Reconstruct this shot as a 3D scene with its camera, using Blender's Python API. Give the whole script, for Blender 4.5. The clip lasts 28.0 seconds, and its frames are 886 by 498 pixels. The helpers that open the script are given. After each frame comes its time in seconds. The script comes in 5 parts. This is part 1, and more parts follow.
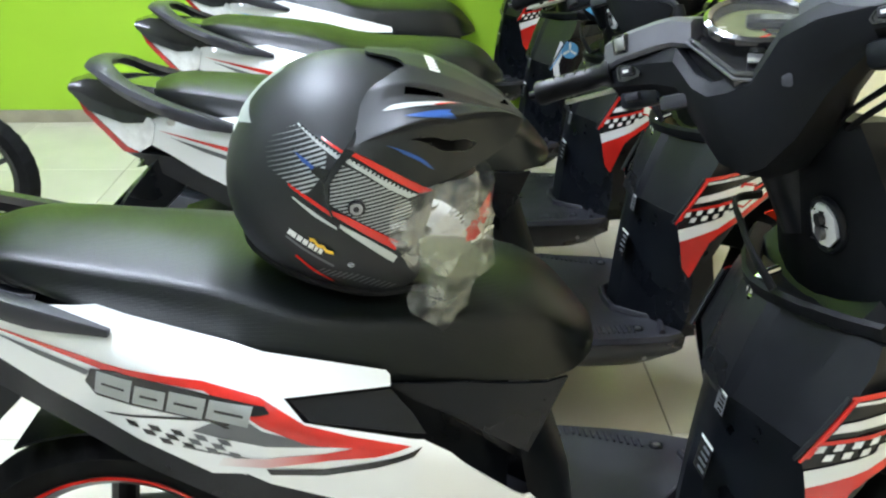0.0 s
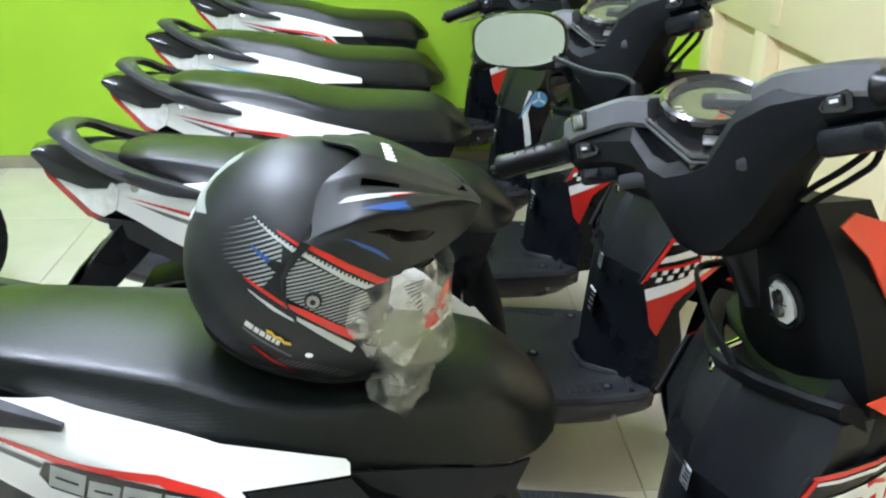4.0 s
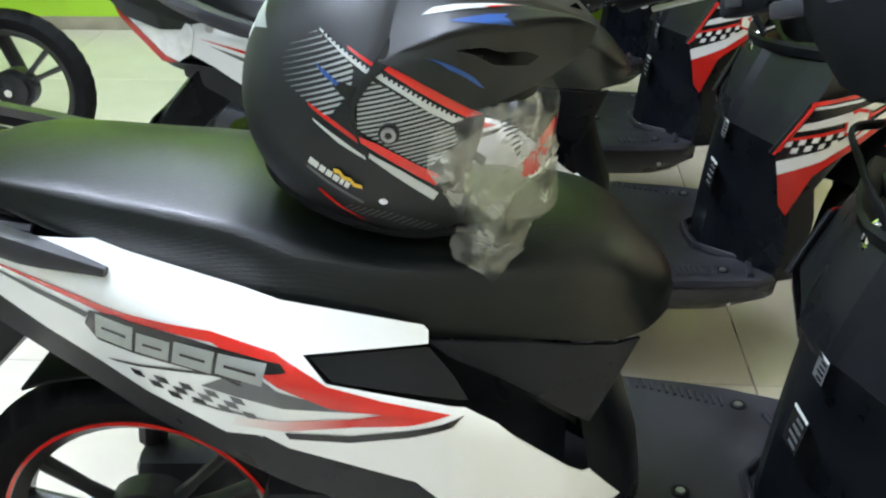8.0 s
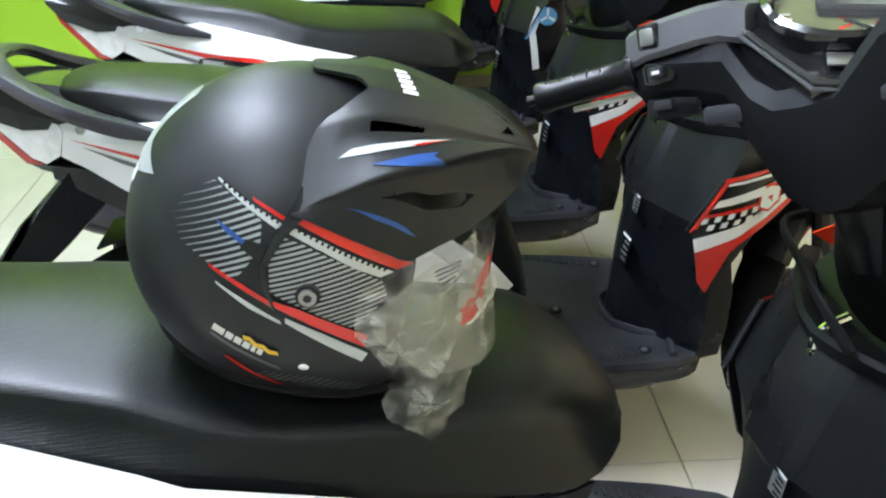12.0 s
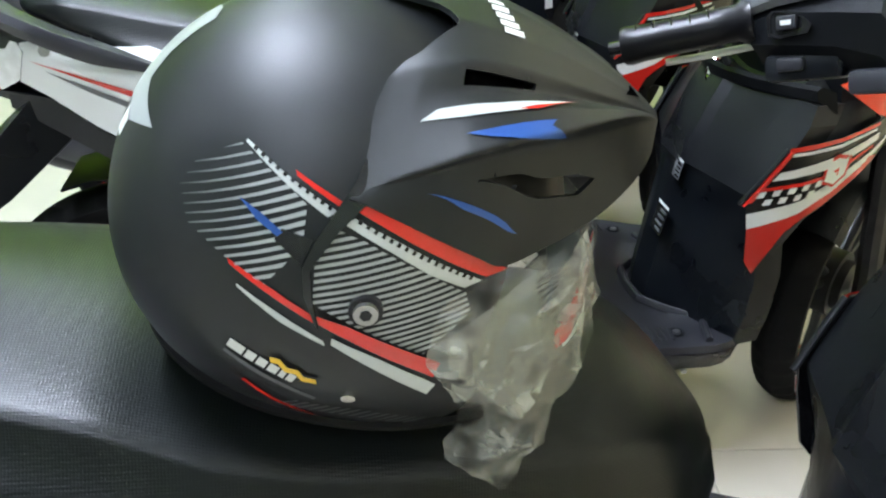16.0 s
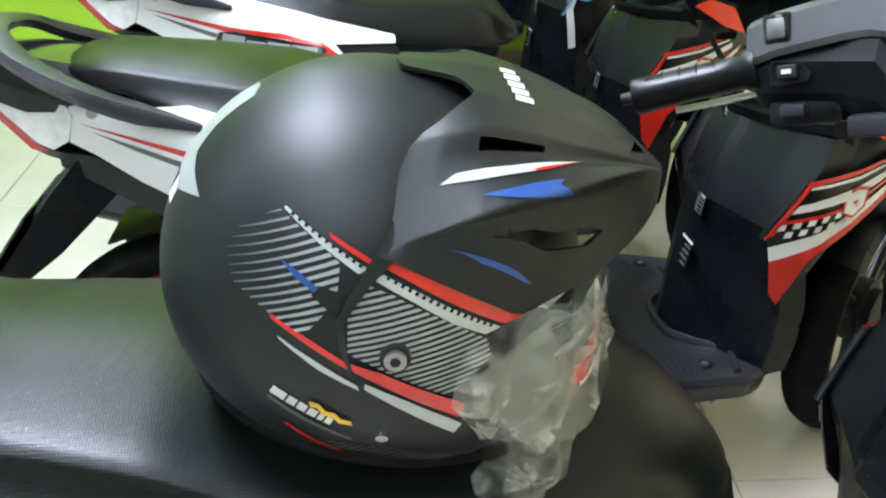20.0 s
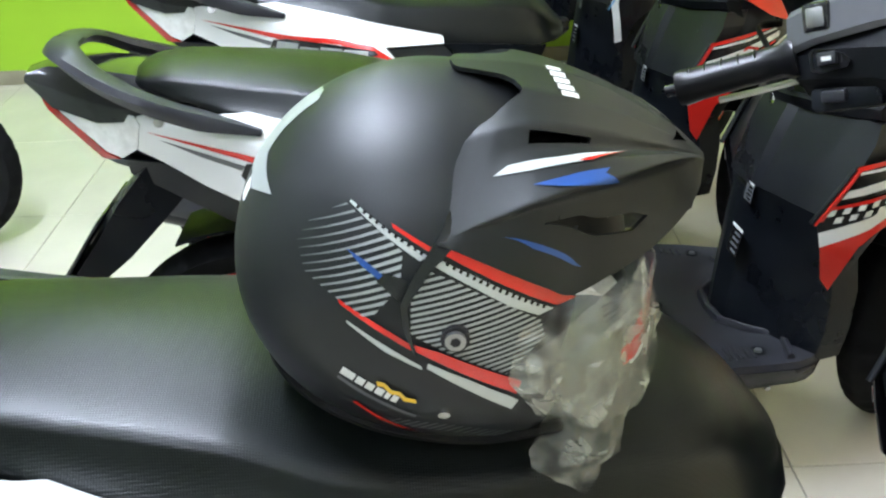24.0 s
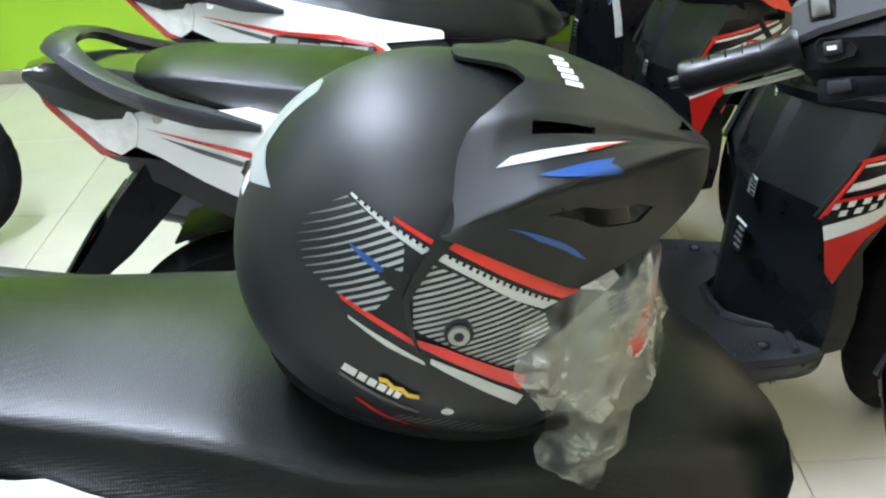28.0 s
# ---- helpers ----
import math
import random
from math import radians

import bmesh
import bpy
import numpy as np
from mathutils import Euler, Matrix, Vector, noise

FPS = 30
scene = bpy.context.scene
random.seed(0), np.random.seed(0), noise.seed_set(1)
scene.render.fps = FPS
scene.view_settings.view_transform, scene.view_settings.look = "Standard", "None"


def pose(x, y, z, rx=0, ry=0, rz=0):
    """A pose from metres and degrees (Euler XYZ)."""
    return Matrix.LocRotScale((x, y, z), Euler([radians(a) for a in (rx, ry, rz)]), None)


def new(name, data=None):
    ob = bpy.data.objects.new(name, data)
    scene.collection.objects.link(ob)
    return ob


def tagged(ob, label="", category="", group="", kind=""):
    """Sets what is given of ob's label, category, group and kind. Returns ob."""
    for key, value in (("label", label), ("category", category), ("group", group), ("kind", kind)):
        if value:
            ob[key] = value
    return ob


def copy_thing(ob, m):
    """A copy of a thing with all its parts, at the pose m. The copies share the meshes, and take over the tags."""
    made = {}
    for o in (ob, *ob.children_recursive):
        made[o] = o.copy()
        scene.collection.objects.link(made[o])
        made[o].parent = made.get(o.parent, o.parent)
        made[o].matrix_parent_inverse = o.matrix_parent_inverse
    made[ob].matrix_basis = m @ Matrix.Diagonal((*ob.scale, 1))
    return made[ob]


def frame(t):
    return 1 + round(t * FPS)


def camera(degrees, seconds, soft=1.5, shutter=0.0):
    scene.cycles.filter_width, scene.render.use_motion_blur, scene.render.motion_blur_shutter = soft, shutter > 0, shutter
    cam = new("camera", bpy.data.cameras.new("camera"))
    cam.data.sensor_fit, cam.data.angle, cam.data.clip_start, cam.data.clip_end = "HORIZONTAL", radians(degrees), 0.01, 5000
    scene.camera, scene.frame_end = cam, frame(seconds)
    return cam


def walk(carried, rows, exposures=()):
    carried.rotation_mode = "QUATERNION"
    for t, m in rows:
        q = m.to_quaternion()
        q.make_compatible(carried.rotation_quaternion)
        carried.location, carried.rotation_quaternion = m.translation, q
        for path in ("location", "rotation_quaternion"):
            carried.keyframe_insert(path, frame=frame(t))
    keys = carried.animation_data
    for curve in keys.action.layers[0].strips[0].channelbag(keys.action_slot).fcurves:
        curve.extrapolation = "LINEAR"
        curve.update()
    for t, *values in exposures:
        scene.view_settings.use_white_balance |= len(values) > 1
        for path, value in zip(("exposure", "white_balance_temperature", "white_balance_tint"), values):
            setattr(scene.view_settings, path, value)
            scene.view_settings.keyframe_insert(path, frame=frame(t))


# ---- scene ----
cam = camera(52.0, 28.0, soft=2.2)
PATH = [
    (0.0, pose(-0.1482, 0.2573, 1.2783, 64.90, 0.00, -0.78)),
    (0.5, pose(-0.1431, 0.2810, 1.2698, 65.39, -0.05, -0.63)),
    (1.0, pose(-0.1425, 0.2812, 1.2724, 65.66, -0.56, -0.94)),
    (1.5, pose(-0.1394, 0.2841, 1.2760, 65.62, -0.33, -1.79)),
    (2.0, pose(-0.1402, 0.3013, 1.2836, 66.40, -0.53, -2.08)),
    (2.5, pose(-0.1373, 0.3139, 1.2977, 66.07, -0.38, -2.21)),
    (4.5, pose(-0.1221, 0.2822, 1.3456, 66.72, 0.36, -2.03)),
    (5.0, pose(-0.1350, 0.3026, 1.3366, 66.52, 0.85, -0.69)),
    (5.5, pose(-0.1579, 0.3192, 1.3159, 65.13, 0.66, 1.33)),
    (6.0, pose(-0.1682, 0.3362, 1.2994, 64.00, 1.27, 1.68)),
    (6.5, pose(-0.1738, 0.3382, 1.2923, 63.74, 0.44, 1.82)),
    (7.0, pose(-0.1764, 0.3553, 1.2688, 62.94, 0.33, 0.80)),
    (7.5, pose(-0.1667, 0.4005, 1.2373, 61.86, 1.13, 1.96)),
    (8.0, pose(-0.1209, 0.4228, 1.2215, 59.66, 0.80, 4.23)),
    (8.5, pose(-0.0956, 0.4245, 1.2143, 58.50, -0.07, 6.16)),
    (9.0, pose(-0.1279, 0.4748, 1.1874, 56.91, -0.71, 1.13)),
    (9.5, pose(-0.1624, 0.5209, 1.1894, 57.98, -0.27, -3.09)),
    (10.0, pose(-0.1797, 0.5723, 1.2199, 61.15, 0.16, -3.74)),
    (10.5, pose(-0.1791, 0.5847, 1.2437, 62.45, -0.64, -0.70)),
    (11.0, pose(-0.1720, 0.5759, 1.2561, 62.97, 0.37, -1.13)),
    (11.5, pose(-0.1618, 0.5587, 1.2584, 62.40, -0.07, -2.63)),
    (13.5, pose(-0.1586, 0.6860, 1.2489, 60.78, 2.04, -5.39)),
    (14.0, pose(-0.1459, 0.7342, 1.2233, 56.75, 0.83, -0.92)),
    (14.5, pose(-0.1332, 0.7645, 1.2268, 58.31, -1.12, 0.39)),
    (15.0, pose(-0.1761, 0.7871, 1.2190, 59.57, -1.80, -3.46)),
    (15.5, pose(-0.2313, 0.7858, 1.2081, 59.00, -0.70, -5.19)),
    (16.0, pose(-0.2328, 0.7653, 1.1957, 58.06, -3.02, -4.20)),
    (16.5, pose(-0.2272, 0.7323, 1.2055, 57.95, -2.27, -3.89)),
    (17.0, pose(-0.2322, 0.7018, 1.2177, 59.11, -1.42, -3.42)),
    (17.5, pose(-0.2429, 0.6890, 1.2201, 58.60, -1.59, -1.74)),
    (18.0, pose(-0.2352, 0.6929, 1.2239, 58.76, -1.50, -2.08)),
    (18.5, pose(-0.2262, 0.7045, 1.2283, 59.28, -0.77, -2.86)),
    (19.0, pose(-0.2227, 0.7212, 1.2288, 59.74, -0.96, -3.65)),
    (19.5, pose(-0.2263, 0.7278, 1.2272, 59.59, -1.13, -3.46)),
    (20.0, pose(-0.2287, 0.7285, 1.2310, 60.15, -0.56, -3.14)),
    (20.5, pose(-0.2226, 0.7206, 1.2310, 60.01, -0.76, -3.99)),
    (21.0, pose(-0.2342, 0.7114, 1.2281, 59.64, 0.66, -1.90)),
    (21.5, pose(-0.2450, 0.7003, 1.2344, 60.16, 0.90, -0.86)),
    (23.5, pose(-0.2349, 0.6854, 1.2455, 60.06, 2.26, -0.96)),
    (24.0, pose(-0.2331, 0.6887, 1.2456, 60.12, 2.30, -1.05)),
    (24.5, pose(-0.2354, 0.6939, 1.2447, 59.98, 2.61, -1.15)),
    (25.0, pose(-0.2384, 0.6989, 1.2421, 59.97, 2.80, -1.18)),
    (25.5, pose(-0.2393, 0.6966, 1.2412, 59.87, 2.44, -0.88)),
    (26.0, pose(-0.2402, 0.6986, 1.2377, 60.06, 2.14, -0.92)),
    (26.5, pose(-0.2426, 0.6986, 1.2401, 60.50, 2.71, -0.69)),
    (27.0, pose(-0.2403, 0.6986, 1.2397, 60.45, 3.17, -0.56)),
    (27.5, pose(-0.2388, 0.6978, 1.2388, 60.23, 2.84, -0.65)),
    (28.0, pose(-0.2343, 0.6963, 1.2378, 59.97, 2.64, -1.17)),
]
walk(cam, PATH, [(0.0, 0.07), (6.5, 0.04), (8.2, -0.10), (9.0, -0.27), (9.6, -0.20), (10.2, -0.10), (10.8, 0.0), (14.0, 0.0), (28.0, 0.02)])

# ------------------------------------------------------------------ light
world = bpy.data.worlds.new("world")
scene.world = world
world.use_nodes = True
bg = world.node_tree.nodes["Background"]
bg.inputs["Color"].default_value = (0.9, 0.95, 1.0, 1)
bg.inputs["Strength"].default_value = 0.02


# x, y, z, length, strength of the fluorescent tubes; the last is an added fill
LAMPS = [(-1.0, -.35, 2.72, 1.2, 205.0), (-0.95, 1.65, 2.72, 1.2, 680.0), (-1.0, 3.55, 2.72, 1.2, 230.0), (-3.6, 1.4, 2.72, 1.2, 100.0), (0.60, -1.5, 2.72, 1.2, 20.0)]


def glow(name, strength):
    m = bpy.data.materials.new(name)
    m.use_nodes = True
    b = m.node_tree.nodes["Principled BSDF"]
    b.inputs["Base Color"].default_value = (0.8, 0.8, 0.8, 1)
    b.inputs["Emission Color"].default_value = (0.742, 0.828, 1.01, 1)
    b.inputs["Emission Strength"].default_value = strength
    return m


# -------------------------------------------------------------- materials
def mat(name, color, rough=0.5, metal=0.0, spec=0.5, coat=0.0, vary=0.0, vscale=8.0, bump=0.0, bscale=200.0,
        rvary=0.0, bump2=0.0, b2scale=12.0):
    m = bpy.data.materials.new(name)
    m.use_nodes = True
    nt = m.node_tree
    b = nt.nodes["Principled BSDF"]
    b.inputs["Base Color"].default_value = (*color, 1)
    b.inputs["Roughness"].default_value = rough
    b.inputs["Metallic"].default_value = metal
    b.inputs["Specular IOR Level"].default_value = spec
    b.inputs["Coat Weight"].default_value = coat
    b.inputs["Coat Roughness"].default_value = 0.06
    tc = nt.nodes.new("ShaderNodeTexCoord")
    if vary or rvary:
        n = nt.nodes.new("ShaderNodeTexNoise")
        n.inputs["Scale"].default_value, n.inputs["Detail"].default_value = vscale, 5
        nt.links.new(tc.outputs["Object"], n.inputs["Vector"])
        if vary:
            mix = nt.nodes.new("ShaderNodeMix")
            mix.data_type, mix.blend_type = "RGBA", "MULTIPLY"
            mix.inputs["Factor"].default_value = 1.0
            ramp = nt.nodes.new("ShaderNodeMapRange")
            ramp.inputs["From Min"].default_value, ramp.inputs["From Max"].default_value = 0.3, 0.7
            ramp.inputs["To Min"].default_value, ramp.inputs["To Max"].default_value = 1 - vary, 1 + vary
            nt.links.new(n.outputs["Fac"], ramp.inputs["Value"])
            mix.inputs["A"].default_value = (*color, 1)
            nt.links.new(ramp.outputs["Result"], mix.inputs["B"])
            nt.links.new(mix.outputs["Result"], b.inputs["Base Color"])
        if rvary:
            r2 = nt.nodes.new("ShaderNodeMapRange")
            r2.inputs["From Min"].default_value, r2.inputs["From Max"].default_value = 0.3, 0.7
            r2.inputs["To Min"].default_value, r2.inputs["To Max"].default_value = rough - rvary, rough + rvary
            nt.links.new(n.outputs["Fac"], r2.inputs["Value"])
            nt.links.new(r2.outputs["Result"], b.inputs["Roughness"])
    if bump or bump2:
        last = None
        for amount, size, dist in ((bump, bscale, 0.0006), (bump2, b2scale, 0.01)):
            if not amount:
                continue
            n2 = nt.nodes.new("ShaderNodeTexNoise")
            n2.inputs["Scale"].default_value, n2.inputs["Detail"].default_value = size, 3
            nt.links.new(tc.outputs["Object"], n2.inputs["Vector"])
            bp = nt.nodes.new("ShaderNodeBump")
            bp.inputs["Strength"].default_value, bp.inputs["Distance"].default_value = amount, dist
            nt.links.new(n2.outputs["Fac"], bp.inputs["Height"])
            if last:
                nt.links.new(last.outputs["Normal"], bp.inputs["Normal"])
            last = bp
        nt.links.new(last.outputs["Normal"], b.inputs["Normal"])
    return m


def vinyl_material():
    """Black seat vinyl with a fine embossed dot weave."""
    m = mat("seat_vinyl", (0.0038, 0.0052, 0.0050), 0.33, spec=0.36, vary=0.2, vscale=9)
    nt = m.node_tree
    tc = nt.nodes.new("ShaderNodeTexCoord")
    vo = nt.nodes.new("ShaderNodeTexVoronoi")
    vo.inputs["Scale"].default_value = 440
    vo.inputs["Randomness"].default_value = 0.15
    nt.links.new(tc.outputs["Object"], vo.inputs["Vector"])
    bp = nt.nodes.new("ShaderNodeBump")
    bp.inputs["Strength"].default_value, bp.inputs["Distance"].default_value = 0.35, 0.0008
    nt.links.new(vo.outputs["Distance"], bp.inputs["Height"])
    nt.links.new(bp.outputs["Normal"], nt.nodes["Principled BSDF"].inputs["Normal"])
    return m


def plastic_film():
    """Clear crumpled plastic film: patches of milky white between clear ones."""
    m = bpy.data.materials.new("clear_film")
    m.use_nodes = True
    nt = m.node_tree
    b = nt.nodes["Principled BSDF"]
    b.inputs["Base Color"].default_value = (0.64, 0.64, 0.56, 1)
    b.inputs["Roughness"].default_value = 0.16
    b.inputs["Specular IOR Level"].default_value = 1.0
    tr = nt.nodes.new("ShaderNodeBsdfTransparent")
    mix = nt.nodes.new("ShaderNodeMixShader")
    tc = nt.nodes.new("ShaderNodeTexCoord")
    vo = nt.nodes.new("ShaderNodeTexVoronoi")
    vo.inputs["Scale"].default_value = 34
    n = nt.nodes.new("ShaderNodeTexNoise")
    n.inputs["Scale"].default_value, n.inputs["Detail"].default_value, n.inputs["Distortion"].default_value = 20, 4, 1.2
    for q in (vo, n):
        nt.links.new(tc.outputs["Object"], q.inputs["Vector"])
    add = nt.nodes.new("ShaderNodeMath")
    add.operation = "MULTIPLY_ADD"
    add.inputs[1].default_value = 0.40
    nt.links.new(vo.outputs["Color"], add.inputs[0])
    nt.links.new(n.outputs["Fac"], add.inputs[2])
    mr = nt.nodes.new("ShaderNodeMapRange")
    mr.inputs["From Min"].default_value, mr.inputs["From Max"].default_value = 0.52, 0.92
    mr.inputs["To Min"].default_value, mr.inputs["To Max"].default_value = 0.03, 0.47
    nt.links.new(add.outputs["Value"], mr.inputs["Value"])
    nt.links.new(mr.outputs["Result"], mix.inputs["Fac"])
    edge = nt.nodes.new("ShaderNodeTexVoronoi")
    edge.feature = "DISTANCE_TO_EDGE"
    edge.inputs["Scale"].default_value = 46
    crease = nt.nodes.new("ShaderNodeBump")
    crease.inputs["Strength"].default_value, crease.inputs["Distance"].default_value = 0.55, 0.02
    nt.links.new(tc.outputs["Object"], edge.inputs["Vector"])
    nt.links.new(edge.outputs["Distance"], crease.inputs["Height"])
    nt.links.new(crease.outputs["Normal"], b.inputs["Normal"])
    nt.links.new(tr.outputs["BSDF"], mix.inputs[1])
    nt.links.new(b.outputs["BSDF"], mix.inputs[2])
    nt.links.new(mix.outputs["Shader"], nt.nodes["Material Output"].inputs["Surface"])
    return m


def clear_plastic(name, tint, amount, rough=0.05):
    m = bpy.data.materials.new(name)
    m.use_nodes = True
    nt = m.node_tree
    b = nt.nodes["Principled BSDF"]
    b.inputs["Base Color"].default_value = (*tint, 1)
    b.inputs["Roughness"].default_value = rough
    tr = nt.nodes.new("ShaderNodeBsdfTransparent")
    mix = nt.nodes.new("ShaderNodeMixShader")
    mix.inputs["Fac"].default_value = amount
    nt.links.new(tr.outputs["BSDF"], mix.inputs[1])
    nt.links.new(b.outputs["BSDF"], mix.inputs[2])
    nt.links.new(mix.outputs["Shader"], nt.nodes["Material Output"].inputs["Surface"])
    return m


VINYL = vinyl_material()
FILM = plastic_film()
PLASTIC = mat("black_plastic", (0.0042, 0.0054, 0.0074), 0.34, spec=0.24, vary=0.35, vscale=8, rvary=0.14, bump=0.25, bscale=900)
PLASTIC_G = mat("grey_black_plastic", (0.0235, 0.0238, 0.0290), 0.38, spec=0.42, vary=0.35, vscale=9, rvary=0.10, bump=0.3, bscale=700)
MATTBLACK = mat("matt_black_cover_plastic", (0.0030, 0.0036, 0.0046), 0.50, spec=0.14, vary=0.35, vscale=8, rvary=0.10, bump=0.3, bscale=900)
# lighter copy of the black plastic, with ceiling light put into its colour
PLASTIC_LIT = mat("black_plastic_lit", (0.0080, 0.0087, 0.0106), 0.36, spec=0.32, vary=0.30, vscale=8, rvary=0.14, bump=0.3, bscale=800)
GLOSSBLACK = mat("gloss_black", (0.012, 0.012, 0.013), 0.12, coat=0.6)
SILVERGREY = mat("grey_paint", (0.135, 0.135, 0.145), 0.38, metal=0.6, vary=0.06, vscale=40, bump=0.1, bscale=1500)
WHITE = mat("white_paint", (0.87, 0.89, 0.88), 0.14, coat=0.6, vary=0.02, vscale=6)
RED = mat("red_paint", (0.62, 0.022, 0.015), 0.2, coat=0.5, vary=0.05, vscale=10)
ORANGE = mat("red_orange_plastic", (0.70, 0.045, 0.015), 0.25, coat=0.3, vary=0.05, vscale=10)
WHITE_S = mat("white_sticker", (0.74, 0.75, 0.72), 0.28, vary=0.03)
BLACK_S = mat("black_sticker", (0.008, 0.008, 0.009), 0.25)
GREY_S = mat("grey_sticker", (0.11, 0.115, 0.12), 0.3, vary=0.1)
SILVER_S = mat("silver_sticker", (0.33, 0.35, 0.34), 0.35, vary=0.08)
BLUE_S = mat("blue_sticker", (0.017, 0.072, 0.27), 0.35, vary=0.1)
LBLUE_S = mat("light_blue_sticker", (0.10, 0.33, 0.60), 0.3)


def fading_sticker(name, base, other, lo, hi, rough, coat):
    """Printed film whose ink runs from one colour to the other along x."""
    m = mat(name, base, rough, coat=coat)
    nt = m.node_tree
    axis = nt.nodes.new("ShaderNodeSeparateXYZ")
    ramp = nt.nodes.new("ShaderNodeValToRGB")
    span = nt.nodes.new("ShaderNodeMapRange")
    span.inputs["From Min"].default_value, span.inputs["From Max"].default_value = lo, hi
    ramp.color_ramp.elements[0].color, ramp.color_ramp.elements[1].color = other + (1,), base + (1,)
    nt.links.new(nt.nodes.new("ShaderNodeTexCoord").outputs["Object"], axis.inputs[0])
    nt.links.new(axis.outputs["X"], span.inputs["Value"])
    nt.links.new(span.outputs["Result"], ramp.inputs["Fac"])
    nt.links.new(ramp.outputs["Color"], nt.nodes["Principled BSDF"].inputs["Base Color"])
    return m


FADE_S = fading_sticker("fading_red_sticker", (0.62, 0.022, 0.015), (0.84, 0.85, 0.83), .195, .325, 0.22, 0.4)
HATCH_S = fading_sticker("fading_hatch_ink", (0.36, 0.38, 0.37), (0.006, 0.008, 0.009), -.108, -.052, 0.35, 0.0)
YELLOW_S = mat("yellow_sticker", (0.80, 0.50, 0.02), 0.3)
RUBBER = mat("tyre_rubber", (0.0050, 0.0052, 0.0055), 0.75, spec=0.15, vary=0.3, vscale=25, bump=0.4, bscale=350)
GRIPRUB = mat("grip_rubber", (0.004, 0.004, 0.005), 0.30, spec=0.30, vary=0.2, bump=0.3, bscale=600)
RIMBLACK = mat("rim_black", (0.016, 0.016, 0.016), 0.32, spec=0.6)
ALU = mat("cast_aluminium", (0.40, 0.40, 0.40), 0.42, metal=1.0, vary=0.12, vscale=50)
CHROME = mat("chrome", (0.8, 0.8, 0.8), 0.1, metal=1.0)
DARKMETAL = mat("dark_metal", (0.03, 0.03, 0.032), 0.45, metal=0.5, vary=0.3, vscale=30)
HELMET = mat("matt_black_shell", (0.0044, 0.0058, 0.0065), 0.46, spec=0.46, vary=0.06, vscale=30, bump=0.08, bscale=2500)
SATIN = mat("satin_black_edge", (0.0060, 0.0075, 0.0090), 0.26, spec=0.6)
FOAM = mat("black_lining", (0.01, 0.01, 0.01), 0.9, bump=0.5, bscale=300)
CLEARLENS = mat("clear_lamp_lens", (0.82, 0.84, 0.84), 0.10, metal=0.25, coat=0.8, vary=0.12, vscale=60)
LEVER = mat("silver_lever_paint", (0.62, 0.63, 0.58), 0.35, metal=0.15, vary=0.05)
REDLENS = mat("red_lamp_lens", (0.42, 0.018, 0.012), 0.12, coat=0.8, vary=0.15, vscale=40)
VISOR = clear_plastic("clear_visor", (0.62, 0.62, 0.55), 0.16, 0.2)
STRIPE_W = mat("grey_white_stripe", (0.50, 0.53, 0.51), 0.3, vary=0.05, vscale=60)
METERGLASS = clear_plastic("meter_glass", (0.5, 0.5, 0.5), 0.04, 0.02)
DIAL = mat("dial_face", (0.12, 0.135, 0.045), 0.4, vary=0.3, vscale=60)
# lightless black, standing in for the shade inside openings
HOLLOW_SHADE = mat("hollow_shade_black", (0.0012, 0.0012, 0.0012), 1.0, spec=0.0)
WHITEWALL = mat("white_wall_paint", (0.74, 0.80, 0.74), 0.6, vary=0.04, vscale=2.0, bump=0.2, bscale=180)
LCD = mat("lcd", (0.10, 0.11, 0.10), 0.2)
MIRRORG = mat("mirror_glass", (0.92, 0.94, 0.93), 0.015, metal=1.0)
GREENWALL = mat("green_wall_paint", (0.385, 0.66, 0.035), 0.5, vary=0.05, vscale=1.6, bump=0.25, bscale=180, bump2=0.1, b2scale=5)
CREAMWALL = mat("cream_wall_paint", (0.93, 0.80, 0.52), 0.55, vary=0.05, vscale=2.0, bump=0.25, bscale=180)
CEILPAINT = mat("white_ceiling_paint", (0.52, 0.53, 0.52), 0.7, vary=0.03, vscale=1)
GROUT = mat("grout", (0.40, 0.37, 0.30), 0.8, vary=0.2, vscale=30)
SKIRT = mat("skirting_tile", (0.36, 0.33, 0.24), 0.35, vary=0.15, vscale=10)
LAMPBODY = mat("lamp_body", (0.8, 0.8, 0.8), 0.4)


def tile_material():
    m = mat("cream_floor_tile", (0.68, 0.63, 0.54), 0.16, spec=0.5, vary=0.05, vscale=5, rvary=0.06)
    nt = m.node_tree
    info = nt.nodes.new("ShaderNodeObjectInfo")
    hsv = nt.nodes.new("ShaderNodeHueSaturation")
    mr = nt.nodes.new("ShaderNodeMapRange")
    mr.inputs["To Min"].default_value, mr.inputs["To Max"].default_value = 0.95, 1.04
    nt.links.new(info.outputs["Random"], mr.inputs["Value"])
    nt.links.new(mr.outputs["Result"], hsv.inputs["Value"])
    b = nt.nodes["Principled BSDF"]
    src = b.inputs["Base Color"].links[0].from_socket
    nt.links.new(src, hsv.inputs["Color"])
    nt.links.new(hsv.outputs["Color"], b.inputs["Base Color"])
    return m


TILE = tile_material()


# ---------------------------------------------------------- mesh helpers
def finish(bm, name, material, sharp=35):
    bmesh.ops.recalc_face_normals(bm, faces=bm.faces)
    me = bpy.data.meshes.new(name)
    bm.to_mesh(me)
    bm.free()
    me.materials.append(material)
    for p in me.polygons:
        p.use_smooth = True
    me.set_sharp_from_angle(angle=radians(sharp))
    return me


